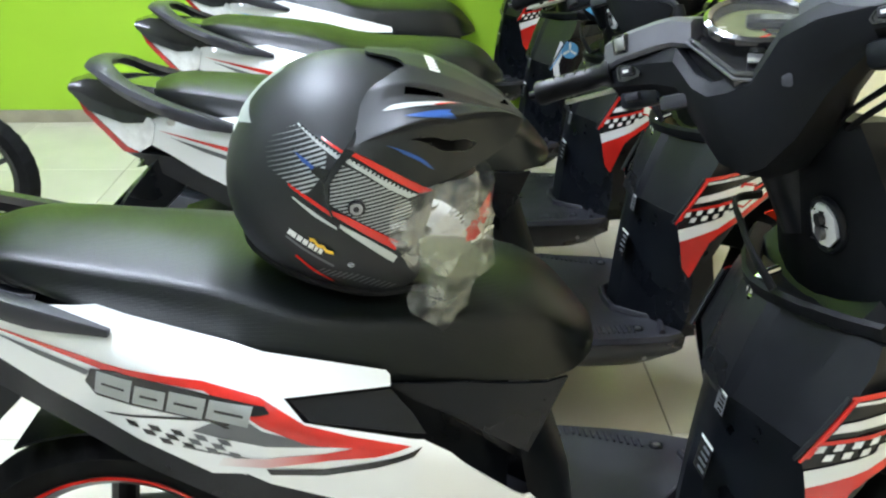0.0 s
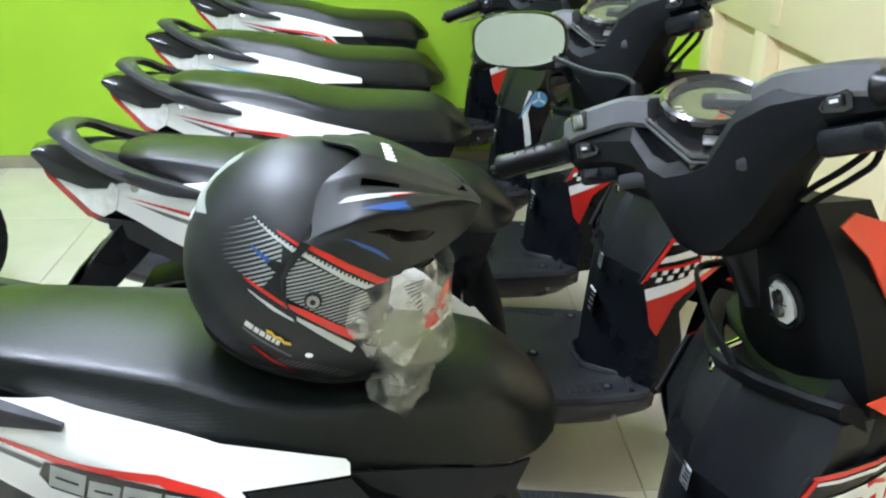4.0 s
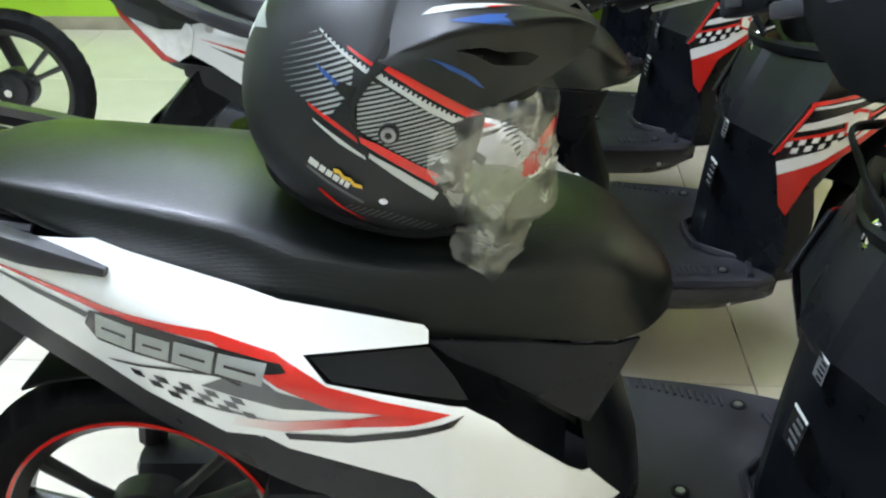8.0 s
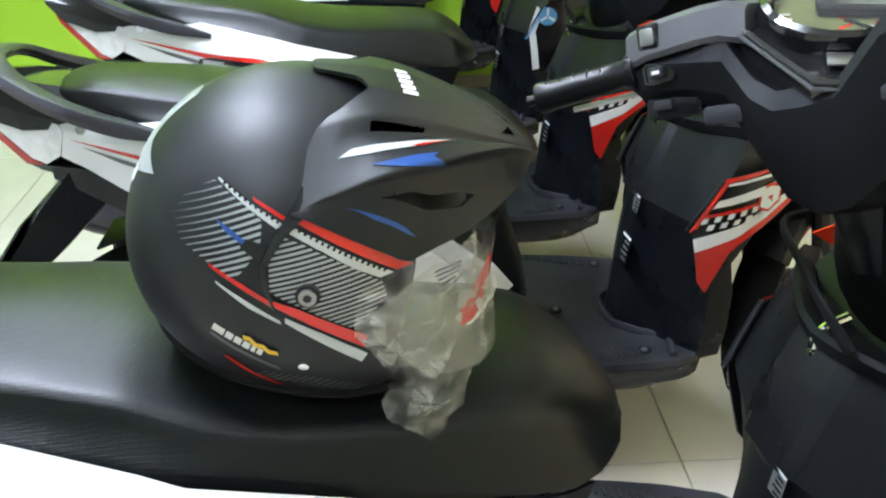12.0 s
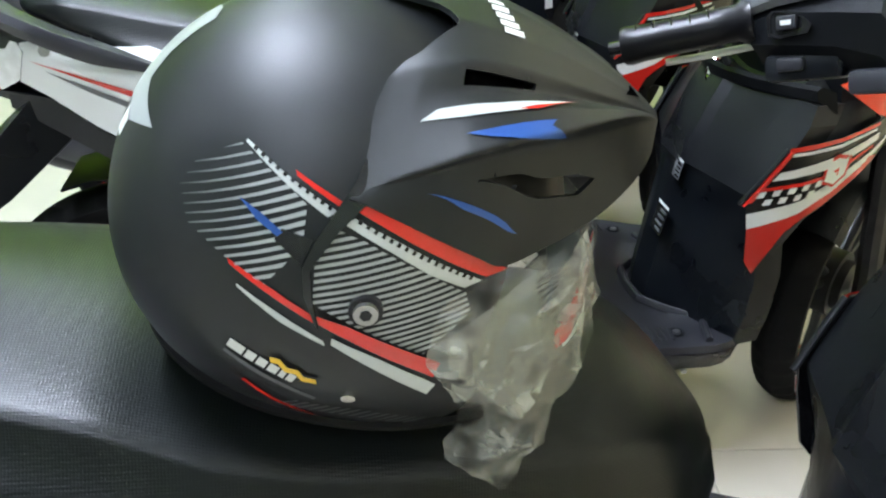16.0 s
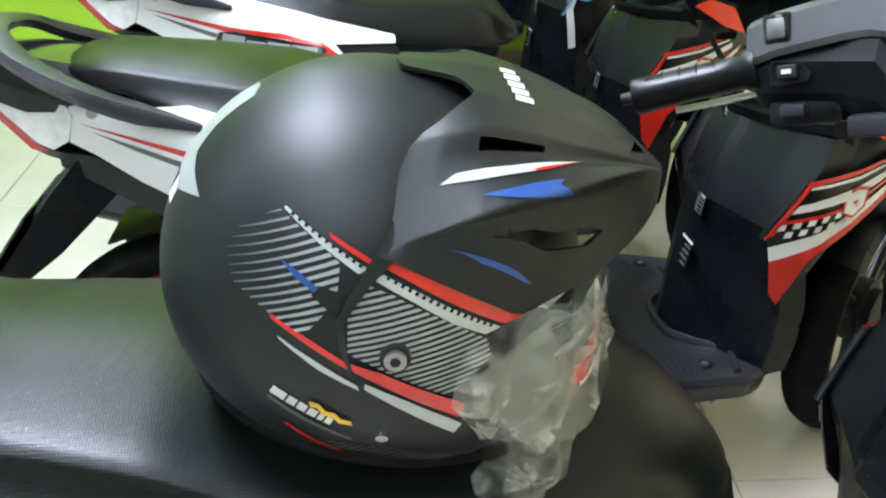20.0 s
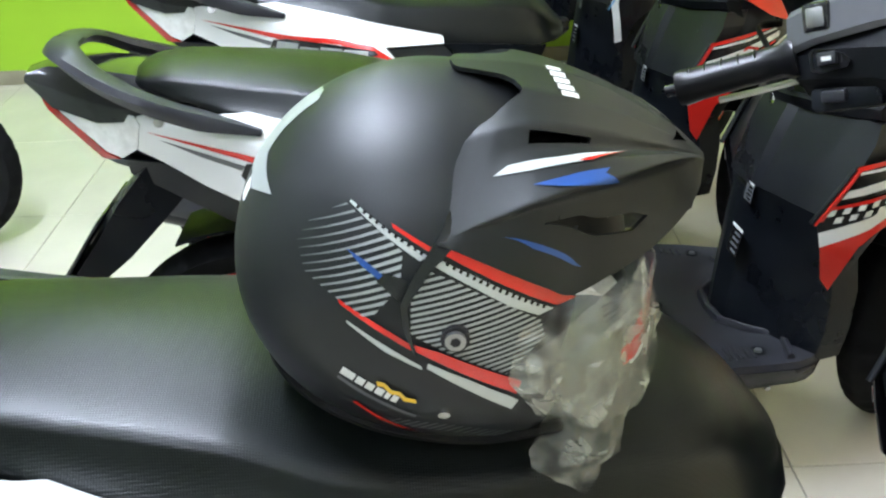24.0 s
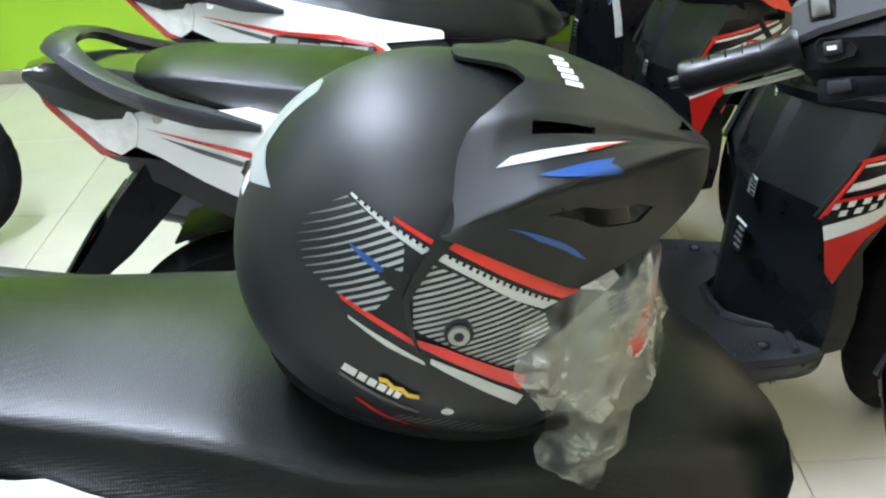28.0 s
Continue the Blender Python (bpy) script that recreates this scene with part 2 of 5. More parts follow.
def part(name, bm, material, parent, label="", sharp=35):
    ob = new(name, finish(bm, name, material, sharp))
    ob.parent = parent
    if label:
        tagged(ob, label)
    return ob


def thing(name, m, label, category, group="", kind=""):
    ob = new(name)
    ob.empty_display_size = 0.05
    ob.matrix_world = m
    return tagged(ob, label, category, group, kind)


def solid(name, bm, material, label, category, kind="", group="", sharp=35):
    return tagged(new(name, finish(bm, name, material, sharp)), label, category, group, kind)


def lerp(x, xs, ys):
    return float(np.interp(x, xs, ys))


def loft(rings, closed=True, caps=True, bm=None):
    bm = bm or bmesh.new()
    rows = [[bm.verts.new(p) for p in ring] for ring in rings]
    n = len(rows[0])
    for a, b in zip(rows, rows[1:]):
        for i in range(n if closed else n - 1):
            j = (i + 1) % n
            bm.faces.new((a[i], a[j], b[j], b[i]))
    if closed and caps:
        bm.faces.new(rows[0][::-1])
        bm.faces.new(rows[-1])
    return bm


def sweep(path, rx, ry=None, seg=10, bm=None, up=(0, 0, 1)):
    """A bar along a path; rx across, ry along up; numbers or lists."""
    pts = [Vector(p) for p in path]
    n = len(pts)
    ry = rx if ry is None else ry
    rxs = rx if isinstance(rx, (list, tuple)) else [rx] * n
    rys = ry if isinstance(ry, (list, tuple)) else [ry] * n
    rings = []
    for i, p in enumerate(pts):
        d = (pts[min(i + 1, n - 1)] - pts[max(i - 1, 0)]).normalized()
        side = d.cross(Vector(up))
        if side.length < 1e-4:
            side = d.cross(Vector((1, 0, 0)))
        side.normalize()
        top = side.cross(d).normalized()
        rings.append([p + side * (rxs[i] * math.cos(a)) + top * (rys[i] * math.sin(a))
                      for a in (2 * math.pi * k / seg for k in range(seg))])
    return loft(rings, bm=bm)


def spline(pts, n=8):
    """A smooth path through points."""
    P = [Vector(p) for p in pts]
    P = [2 * P[0] - P[1]] + P + [2 * P[-1] - P[-2]]
    out = []
    for i in range(1, len(P) - 2):
        a, b, c, d = P[i - 1:i + 3]
        for k in range(n):
            t = k / n
            out.append(0.5 * (2 * b + (c - a) * t + (2 * a - 5 * b + 4 * c - d) * t * t + (3 * b - a - 3 * c + d) * t ** 3))
    return out + [P[-2]]


def box(x0, x1, y0, y1, z0, z1, bevel=0.0, bm=None, seg=2):
    bm = bm or bmesh.new()
    r = bmesh.ops.create_cube(bm, size=1, matrix=Matrix.Translation(((x0 + x1) / 2, (y0 + y1) / 2, (z0 + z1) / 2)) @ Matrix.Diagonal((x1 - x0, y1 - y0, z1 - z0, 1)))
    if bevel:
        es = list({e for v in r["verts"] for e in v.link_edges})
        bmesh.ops.bevel(bm, geom=es, offset=bevel, segments=seg, affect="EDGES", profile=0.5)
    return bm


def disc(center, axis, r, h, seg=24, bm=None, r2=None):
    bm = bm or bmesh.new()
    q = Vector((0, 0, 1)).rotation_difference(Vector(axis)).to_matrix().to_4x4()
    bmesh.ops.create_cone(bm, cap_ends=True, segments=seg, radius1=r, radius2=r if r2 is None else r2, depth=h,
                          matrix=Matrix.Translation(center) @ q)
    return bm


def sheet(poly, fn, step=0.02, thick=0.0):
    """A flat outline in two measures, cut fine and laid on the surface fn(u, v)."""
    bm = bmesh.new()
    bm.faces.new([bm.verts.new((u, 0, v)) for u, v in poly])
    us, vs = [p[0] for p in poly], [p[1] for p in poly]
    for k, lo, hi in ((0, min(us), max(us)), (2, min(vs), max(vs))):
        c = lo + step
        while c < hi - step * 0.2:
            co, no = [0, 0, 0], [0, 0, 0]
            co[k], no[k] = c, 1
            bmesh.ops.bisect_plane(bm, geom=bm.verts[:] + bm.edges[:] + bm.faces[:], plane_co=co, plane_no=no)
            c += step
    bmesh.ops.triangulate(bm, faces=[f for f in bm.faces if len(f.verts) > 4])
    for v in bm.verts:
        v.co = Vector(fn(v.co.x, v.co.z))
    if thick:
        thicken(bm, thick)
    return bm


def thicken(bm, t):
    """Gives an open sheet a thickness t, inwards."""
    bmesh.ops.recalc_face_normals(bm, faces=bm.faces)
    bm.normal_update()
    vs, fs = bm.verts[:], bm.faces[:]
    border = [e for e in bm.edges if len(e.link_faces) == 1]
    twin = {v: bm.verts.new(v.co - v.normal * t) for v in vs}
    for e in border:
        a, b = e.verts
        bm.faces.new((a, b, twin[b], twin[a]))
    for f in fs:
        bm.faces.new([twin[v] for v in reversed(f.verts)])
    return bm


def flipped(bm):
    bmesh.ops.transform(bm, matrix=Matrix.Diagonal((1, -1, 1, 1)), verts=bm.verts)
    return bm
# ------------------------------------------------------- the scooter kind
# x ahead of the rear axle, y to the rider's left, z up
def half_width(x, z):
    """Half the width of the tail's side panels."""
    b = lerp(x, [-.30, -.2, -.1, 0, .1, .26, .43, .55, .66], [.035, .07, .11, .155, .2, .25, .248, .215, .15])
    zr = lerp(x, [-.28, .04, .25, .42, .6], [.76, .725, .655, .59, .53])
    d = z - zr
    e = (d * d + .012 ** 2) ** .5
    return b + .004 - .75 * .5 * (e + d) - .22 * .5 * (e - d)


def on_tail(lift=0.0, side=-1):
    return lambda x, z: (x, side * (half_width(x, z) + lift), z)


TURN = 40
RAKE = Vector((-math.sin(radians(26.5)), 0, math.cos(radians(26.5))))
STEER = Matrix.Translation((.88, 0, 1.0)) @ Matrix.Rotation(radians(41), 4, RAKE) @ Matrix.Translation((0, 0, -1.0))
FORK = Matrix.Translation((1.20, 0, 0)) @ Matrix.Rotation(radians(TURN), 4, "Z") @ Matrix.Translation((-1.20, 0, 0))


def ring_profile(center, profile, seg=48, bm=None):
    """A body of revolution about the y axis; profile: (radius, y) round a closed outline."""
    cx, cy, cz = center
    rings = []
    for k in range(seg):
        a = 2 * math.pi * k / seg
        rings.append([(cx + r * math.cos(a), cy + y, cz + r * math.sin(a)) for r, y in profile])
    return loft(rings + [rings[0]], caps=False, bm=bm)


def tyre_mesh(center, R, w, seg=108):
    """A tyre whose shoulders are notched by the tread."""
    cx, cy, cz = center
    rings = []
    for k in range(seg):
        a = 2 * math.pi * k / seg
        n = .962 if k % 3 == 0 else 1.0
        prof = [(R * 0.755, -w * 0.62), (R * 0.84, -w * 0.95), (R * 0.91, -w), (R * 0.955 * n, -w * 0.80), (R * 0.985 * n, -w * 0.45), (R, -w * .12),
                (R, w * .12), (R * 0.985 * n, w * 0.45), (R * 0.955 * n, w * 0.80), (R * 0.91, w), (R * 0.84, w * 0.95), (R * 0.755, w * 0.62)]
        rings.append([(cx + r * math.cos(a), cy + y, cz + r * math.sin(a)) for r, y in prof])
    bm = loft(rings + [rings[0]], caps=False)
    bmesh.ops.remove_doubles(bm, verts=bm.verts, dist=1e-5)
    return bm


def add_wheel(root, name, center, R, w, turn=None, stripe=RED, hub_w=0.05):
    """A cast wheel under root: tyre, rim, stripe, spokes, hub."""
    def put(n, bm, m, parent, label=""):
        if turn:
            bmesh.ops.transform(bm, matrix=turn, verts=bm.verts)
        return part(n, bm, m, parent, label)
    cx, cy, cz = center
    rr = R * 0.765
    put("tyre", tyre_mesh(center, R, w), RUBBER, root, "black " + name + " tyre")
    prof = [(rr, -w * 0.68), (rr, w * 0.68), (rr * 0.96, w * 0.66), (rr * 0.88, w * 0.3), (rr * 0.88, -w * 0.3), (rr * 0.96, -w * 0.66)]
    rim = ring_profile(center, prof, 48)
    bmesh.ops.remove_doubles(rim, verts=rim.verts, dist=1e-5)
    rim = put("rim", rim, RIMBLACK, root, "black cast alloy rim")
    if stripe:
        for sgn in (-1, 1):
            y0, y1 = sgn * w * 0.685, sgn * w * 0.72
            s = ring_profile(center, [(rr * 0.995, y0), (rr * 0.995, y1), (rr * 0.968, y1), (rr * 0.968, y0)], 48)
            bmesh.ops.remove_doubles(s, verts=s.verts, dist=1e-5)
            put("rim_stripe", s, stripe, rim)
    for k in range(6):
        a = radians(60 * (k // 2) * 2 + (11 if k % 2 else -11) + 34)
        d = Vector((math.cos(a), 0, math.sin(a)))
        put("spoke", sweep([Vector(center) + d * (R * t) for t in (0.14, 0.4, 0.7)], [0.012, 0.008, 0.010], [0.014, 0.011, 0.014], 8, up=(0, 1, 0)), RIMBLACK, rim)
    hub = disc(center, (0, 1, 0), R * 0.2, hub_w * 1.6)
    disc(center, (0, 1, 0), R * 0.26, hub_w * 0.9, bm=hub)
    hub = put("hub", hub, DARKMETAL, root)
    put("axle_nut", disc((cx, cy - hub_w - 0.006, cz), (0, 1, 0), 0.013, 0.022, 6), CHROME, hub)


def seat_mesh():
    rings = []
    N = 52
    for k in range(N + 1):
        x = -0.125 + 0.810 * k / N
        zt = lerp(x, [-.125, -.10, -.06, 0, .12, .2, .28, .36, .46, .55, .595, .62, .645, .669, .685], [.802, .811, .814, .809, .796, .784, .763, .752, .747, .742, .734, .721, .701, .674, .656])
        wt = lerp(x, [-.125, -.10, -.06, 0, .1, .19, .28, .36, .46, .56, .61, .644, .669, .685], [.060, .094, .110, .120, .136, .151, .165, .165, .157, .145, .129, .107, .072, .03])
        zb = lerp(x, [-.125, -.035, .077, .221, .407, .535, .608, .685], [.775, .765, .736, .698, .652, .643, .634, .640])
        wb = lerp(x, [-.125, -.05, .08, .22, .40, .50, .57, .61, .644, .669, .685], [.05, .114, .157, .182, .180, .174, .165, .155, .132, .095, .045])
        soft = lerp(x, [.2, .34], [1, 0])
        h = min(1.0, max(.15, (zt - zb - .004) / .06))
        f = 1 - soft
        half = [(0.0, zt + 0.006 * h), (wt * 0.45, zt + (0.0035 - .002 * f) * h), (wt * .80, zt - (.0075 + .0045 * f) * h), (wt * .92, zt - (.0120 + .0075 * f) * h), (wt * .985, zt - (.0165 + .009 * f) * h),
                (wt + .001 * h, zt - (.022 + .009 * f) * h), (wt + .004 * h, zt - (.033 + .005 * f) * h)]
        y0, z0 = wt + .008 * h, zt - (.042 + .003 * f) * h
        for t, bulge in ((0.25, .002), (0.5, .005), (0.75, .006), (0.93, .002)):
            half.append((y0 + (wb - y0) * t + bulge * 0.25, z0 + (zb + 0.004 - z0) * t))
        half += [(wb, zb + 0.003), (wb - 0.012, zb)]
        rings.append([(x, -y, z) for y, z in half] + [(x, y, z) for y, z in half[::-1]][:-1])
    return loft(rings)


def white_panel_poly():
    return [(-.115, .750), (-.05, .748), (.063, .758), (.22, .724), (.40, .677), (.405, .672), (.405, .661), (.283, .667), (.306, .640), (.442, .604),
            (.475, .583), (.571, .493), (.580, .492), (.621, .432), (.589, .410), (.424, .471), (.390, .509), (.232, .562), (.188, .552),
            (.10, .586), (-.022, .637), (-.085, .672), (-.125, .690)]


def build_scooter(accent, accent2, cheek_base, group, label, m):
    root = thing("scooter", m, label, "scooter", group)
    # --- seat
    part("seat", seat_mesh(), VINYL, root, "black embossed vinyl scooter seat", 60)
    # --- body core under the seat, hidden frame
    core = []
    for x, w, z0, z1 in ((-.24, .03, .74, .80), (-.15, .06, .66, .785), (0, .11, .58, .76), (.12, .13, .52, .735), (.3, .14, .44, .70), (.45, .120, .40, .645), (.53, .088, .34, .63), (.565, .07, .32, .62)):
        core.append([(x, -w, z0 + .03), (x, -w * 1.05, (z0 + z1) / 2), (x, -w, z1), (x, w, z1), (x, w * 1.05, (z0 + z1) / 2), (x, w, z0 + .03), (x, w * .6, z0), (x, -w * .6, z0)])
    part("under_seat_body", loft(core), PLASTIC, root)
    # --- right and left tail side panels
    for side in (-1, 1):
        on = lambda x, z, s=side: on_tail(0.0, s)(x, z)
        panel = part("side_panel", sheet(white_panel_poly(), on, 0.007, 0.004), WHITE, root, "glossy white side panel with red stripes")
        up = [on_tail(h, side) for h in (0.0006, 0.0010, 0.0014)]
        # long red sweep and its hooked front
        part("red_stripe", sheet([(-.105, .723), (.006, .706), (.072, .696), (.191, .687), (.257, .672), (.306, .6385), (.36, .620), (.428, .601),
                                  (.372, .605), (.32, .611), (.306, .614), (.256, .640), (.23, .657), (.192, .677), (.133, .682), (.069, .685), (.003, .699)], up[1], 0.007), accent, panel)
        part("red_hook", sheet([(.428, .601), (.372, .609), (.327, .6), (.27, .594), (.27, .581), (.327, .589), (.385, .593)], up[1], 0.007), accent, panel)
        part("faded_stripe", sheet([(.330, .600), (.27, .594), (.205, .582), (.196, .567), (.27, .580), (.330, .589)], on_tail(.0012, side), 0.007), FADE_S, panel)
        part("black_stripe", sheet([(.258, .576), (.325, .576), (.382, .586), (.441, .598), (.43, .59), (.385, .577), (.325, .566), (.262, .567)], up[1], 0.007), BLACK_S, panel)
        part("grey_stripe", sheet([(-.085, .7115), (-.01, .694), (.05, .6795), (.043, .671), (-.02, .688)], up[1], 0.007), GREY_S, panel)
        part("grey_field", sheet([(.222, .650), (.235, .649), (.256, .634), (.308, .617), (.352, .608), (.28, .610), (.205, .612), (.17, .616)], up[0], 0.007), GREY_S, panel)
        # plain badge shapes, slanted blocks with a dark outline
        part("badge_outline", sheet([(.040, .662), (.052, .684), (.085, .688), (.170, .678), (.262, .663), (.268, .655), (.230, .650), (.218, .634), (.150, .638), (.052, .644)], on_tail(.0018, side), 0.007, .0003), BLACK_S, panel)
        slant = lambda a, b, lo, hi: [(a + lo * .30, zb(a) + lo), (b + lo * .30, zb(b) + lo), (b + hi * .30, zb(b) + hi), (a + hi * .30, zb(a) + hi)]
        zb = lambda x: .6485 - (x - .05) * .085
        for a, b, lo, hi in ((.050, .096, 0, .034), (.100, .138, .001, .028), (.142, .186, .001, .031), (.190, .240, .004, .031)):
            part("badge_block", sheet(slant(a, b, lo, hi), on_tail(.0024, side), 0.007, .0003), SILVER_S, panel)
            part("badge_line", sheet(slant(a + .008, b - .008, (lo + hi) / 2 - .0018, (lo + hi) / 2 + .0018), on_tail(.0030, side), 0.007), BLACK_S, panel)
        # checker flag below the badge
        part("flag_outline", sheet([(.056, .619), (.20, .641), (.220, .630), (.213, .629), (.196, .636), (.07, .618)], up[1], 0.007), BLACK_S, panel)
        for i in range(9):
            for j in range(3):
                if (i + j) % 2 == 0 and i * 0.8 + 1 > j:
                    x0, z0 = .085 + i * .0145 + j * .006, .616 - j * .009 - i * 0.0006
                    part("flag_check", sheet([(x0, z0), (x0 + .0135, z0 - .0005), (x0 + .018, z0 - .009), (x0 + .0045, z0 - .0085)], up[1], 0.007), BLACK_S if i < 5 else GREY_S, panel)
        for w0, w1 in ((.155, .19), (.195, .25)):
            part("small_lettering_bar", sheet([(w0, .590), (w1, .588), (w1, .585), (w0, .587)], up[1], 0.007), GREY_S, panel)
        # dark insert between seat and panel, lower rim
        part("panel_insert", sheet([(.288, .662), (.405, .656), (.43, .63), (.446, .606), (.312, .638)], on_tail(-0.006, side), 0.03, 0.003), PLASTIC, root)
        part("lower_cover", sheet([(-.15, .672), (-.085, .668), (-.022, .633), (.10, .582), (.188, .549), (.232, .559), (.39, .506), (.424, .468), (.589, .408), (.60, .39), (.50, .385), (.40, .425), (.30, .475), (.20, .505), (.08, .545), (-.05, .60), (-.15, .645)],
                                  on_tail(-0.003, side), 0.03, 0.004), PLASTIC, root)
        part("under_seat_cover", sheet([(.405, .660), (.50, .650), (.60, .634), (.630, .634), (.580, .530), (.478, .606), (.43, .636)], lambda x, z, s=side: (x, s * (lerp(x, [.405, .56, .60, .65], [.197, .172, .160, .136]) - .12 * max(0, .64 - z)), z), 0.02, 0.004), PLASTIC, root)
        part("side_recess", sheet([(.415, .650), (.43, .634), (.478, .604), (.574, .527), (.571, .497), (.475, .585), (.442, .606)], lambda x, z, s=side: (x, s * (min(half_width(x, z) - .014, lerp(x, [.40, .50, .61], [.160, .136, .100]))), z), 0.02, 0.004), PLASTIC, root)
    part("seat_front_cover", loft([[(lerp(z, [.28, .36, .43, .50, .56, .64], [.674, .672, .662, .640, .622, .650]) - lerp(z, [.28, .45, .56, .655], [.085, .07, .055, .05]) * abs(s) ** 2.5, s * lerp(z, [.28, .45, .56, .655], [.16, .145, .118, .10]), z) for s in (-1, -.8, -.6, -.4, -.2, 0, .2, .4, .6, .8, 1)]
                                   for z in (.27, .32, .36, .40, .43, .47, .50, .53, .56, .60, .645)], closed=False), PLASTIC, root)
    # --- grab rail
    for side in (-1, 1):
        path = spline([(.082, side * .184, .733), (-.022, side * .167, .758), (-.10, side * .148, .785), (-.160, side * .117, .811), (-.200, side * .086, .834), (-.222, side * .050, .844), (-.226, 0, .847)], 5)
        n = len(path)
        rings = []
        for i, p in enumerate(path):
            d = (path[min(i + 1, n - 1)] - path[max(i - 1, 0)]).normalized()
            sd = d.cross(Vector((0, 0, 1))).normalized()
            tp = sd.cross(d)
            w = lerp(i / n, [0, .12, .5, .75, 1], [.005, .015, .021, .027, .026])
            h = lerp(i / n, [0, .12, .5, 1], [.005, .014, .012, .009])
            rings.append([p + sd * (w * a) + tp * (h * b) for a, b in ((-1, .1), (-.72, .9), (.55, 1.0), (.95, .55), (1, -.1), (.7, -.9), (-.6, -1.0))])
        part("grab_rail", loft(rings), PLASTIC_G, root, "dark grey moulded grab rail", 50)
        part("rail_bracket", sweep(spline([(-.02, side * .10, .75), (-.09, side * .10, .765), (-.16, side * .08, .80)], 4), .022, .010), PLASTIC, root)
        part("rail_bolt", disc((-.07, side * .148, .748), (0, side, 0.3), .008, .012, 8), CHROME, root)
    # --- tail
    tail = []
    for x, w, z0, z1 in ((-.292, .040, .795, .806), (-.25, .062, .757, .818), (-.18, .085, .735, .812), (-.10, .105, .738, .80), (-.02, .115, .742, .79)):
        tail.append([(x, -w, z0), (x, -w * .98, (z0 + z1) / 2), (x, -w * .7, z1), (x, 0, z1 + .006), (x, w * .7, z1), (x, w * .98, (z0 + z1) / 2), (x, w, z0), (x, 0, z0 - .004)])
    part("tail_cowl", loft(tail), GLOSSBLACK, root, "gloss black tail cowl")
    for side in (-1, 1):
        part("tail_lamp_clear", sheet([(-.262, .772), (-.25, .765), (-.12, .747), (-.112, .735), (-.125, .692), (-.155, .674), (-.18, .684), (-.245, .752)], on_tail(0.002, side), 0.02, 0.006), CLEARLENS, root, "clear tail lamp lens")
        part("tail_lamp_red", sheet([(-.287, .795), (-.262, .774), (-.245, .750), (-.18, .682), (-.16, .672), (-.19, .672), (-.262, .752)], on_tail(0.003, side), 0.02, 0.006), REDLENS, root, "red tail lamp lens")
        part("lamp_joint", sheet([(-.245, .757), (-.15, .742), (-.15, .740), (-.245, .754)], on_tail(0.004, side), 0.03), BLACK_S, root)
    part("tail_underside", loft([[(-.27, -.03, .785), (-.27, .03, .785), (-.26, .03, .775), (-.26, -.03, .775)], [(-.19, -.065, .675), (-.19, .065, .675), (-.17, .06, .66), (-.17, -.06, .66)],
                                 [(-.08, -.10, .665), (-.08, .10, .665), (-.06, .09, .63), (-.06, -.09, .63)], [(.08, -.12, .58), (.08, .12, .58), (.10, .10, .55), (.10, -.10, .55)]]), PLASTIC, root)
    # --- rear mudguard and plate
    fl = []
    for x, z, w, dp in ((-.12, .66, .085, .13), (-.175, .60, .085, .115), (-.215, .545, .085, .10), (-.262, .485, .08, .085), (-.315, .425, .075, .06)):
        fl.append([(x, -w, z), (x - .012, -w * .8, z - .004), (x - .016, 0, z - .006), (x - .012, w * .8, z - .004), (x, w, z), (x + dp, w * .8, z + .012), (x + dp + .006, 0, z + .010), (x + dp, -w * .8, z + .012)])
    part("rear_mudguard", loft(fl), PLASTIC, root, "black rear mudguard")
    plate = box(-.006, 0, -.10, .10, -.10, .06, .004)
    bmesh.ops.transform(plate, matrix=Matrix.Translation((-.243, 0, .525)) @ Matrix.Rotation(radians(37), 4, "Y"), verts=plate.verts)
    part("plate_board", plate, GLOSSBLACK, root, "blank dark plate board")
    # --- rear wheel, arm, silencer
    add_wheel(root, "rear", (0, -.005, .25), .252, .045, None, RED)
    inner = [[(.285 * math.cos(a), y, .25 + .285 * math.sin(a)) for y in (-.07, -.06, .06, .07)] for a in (radians(d) for d in range(15, 118, 8))]
    inner = loft(inner, closed=False)
    thicken(inner, .004)
    part("inner_mudguard", inner, MATTBLACK, root)
    arm = box(-.05, .42, .06, .15, .19, .30, .03)
    part("engine_case", arm, DARKMETAL, root)
    part("rear_shock", sweep([(-.03, .12, .30), (-.01, .115, .45), (.02, .11, .60)], .022), DARKMETAL, root)
    sil = sweep(spline([(.30, -.13, .20), (.12, -.155, .235), (-.02, -.165, .285), (-.20, -.165, .335), (-.27, -.165, .355)], 5), [.02, .022, .025, .03, .035, .044, .048, .05, .052, .053, .054, .054, .054, .054, .053, .052, .052, .050, .048, .044, .03], None, 16)
    part("silencer", sil, PLASTIC, root, "matt black silencer")
    part("heat_shield", sweep(spline([(.02, -.205, .29), (-.10, -.215, .325), (-.22, -.21, .36)], 5), .012, .034, 10), PLASTIC_G, root)
    part("engine", box(.18, .55, -.10, .11, .17, .38, .03), DARKMETAL, root)
    # --- floor board
    fb = []
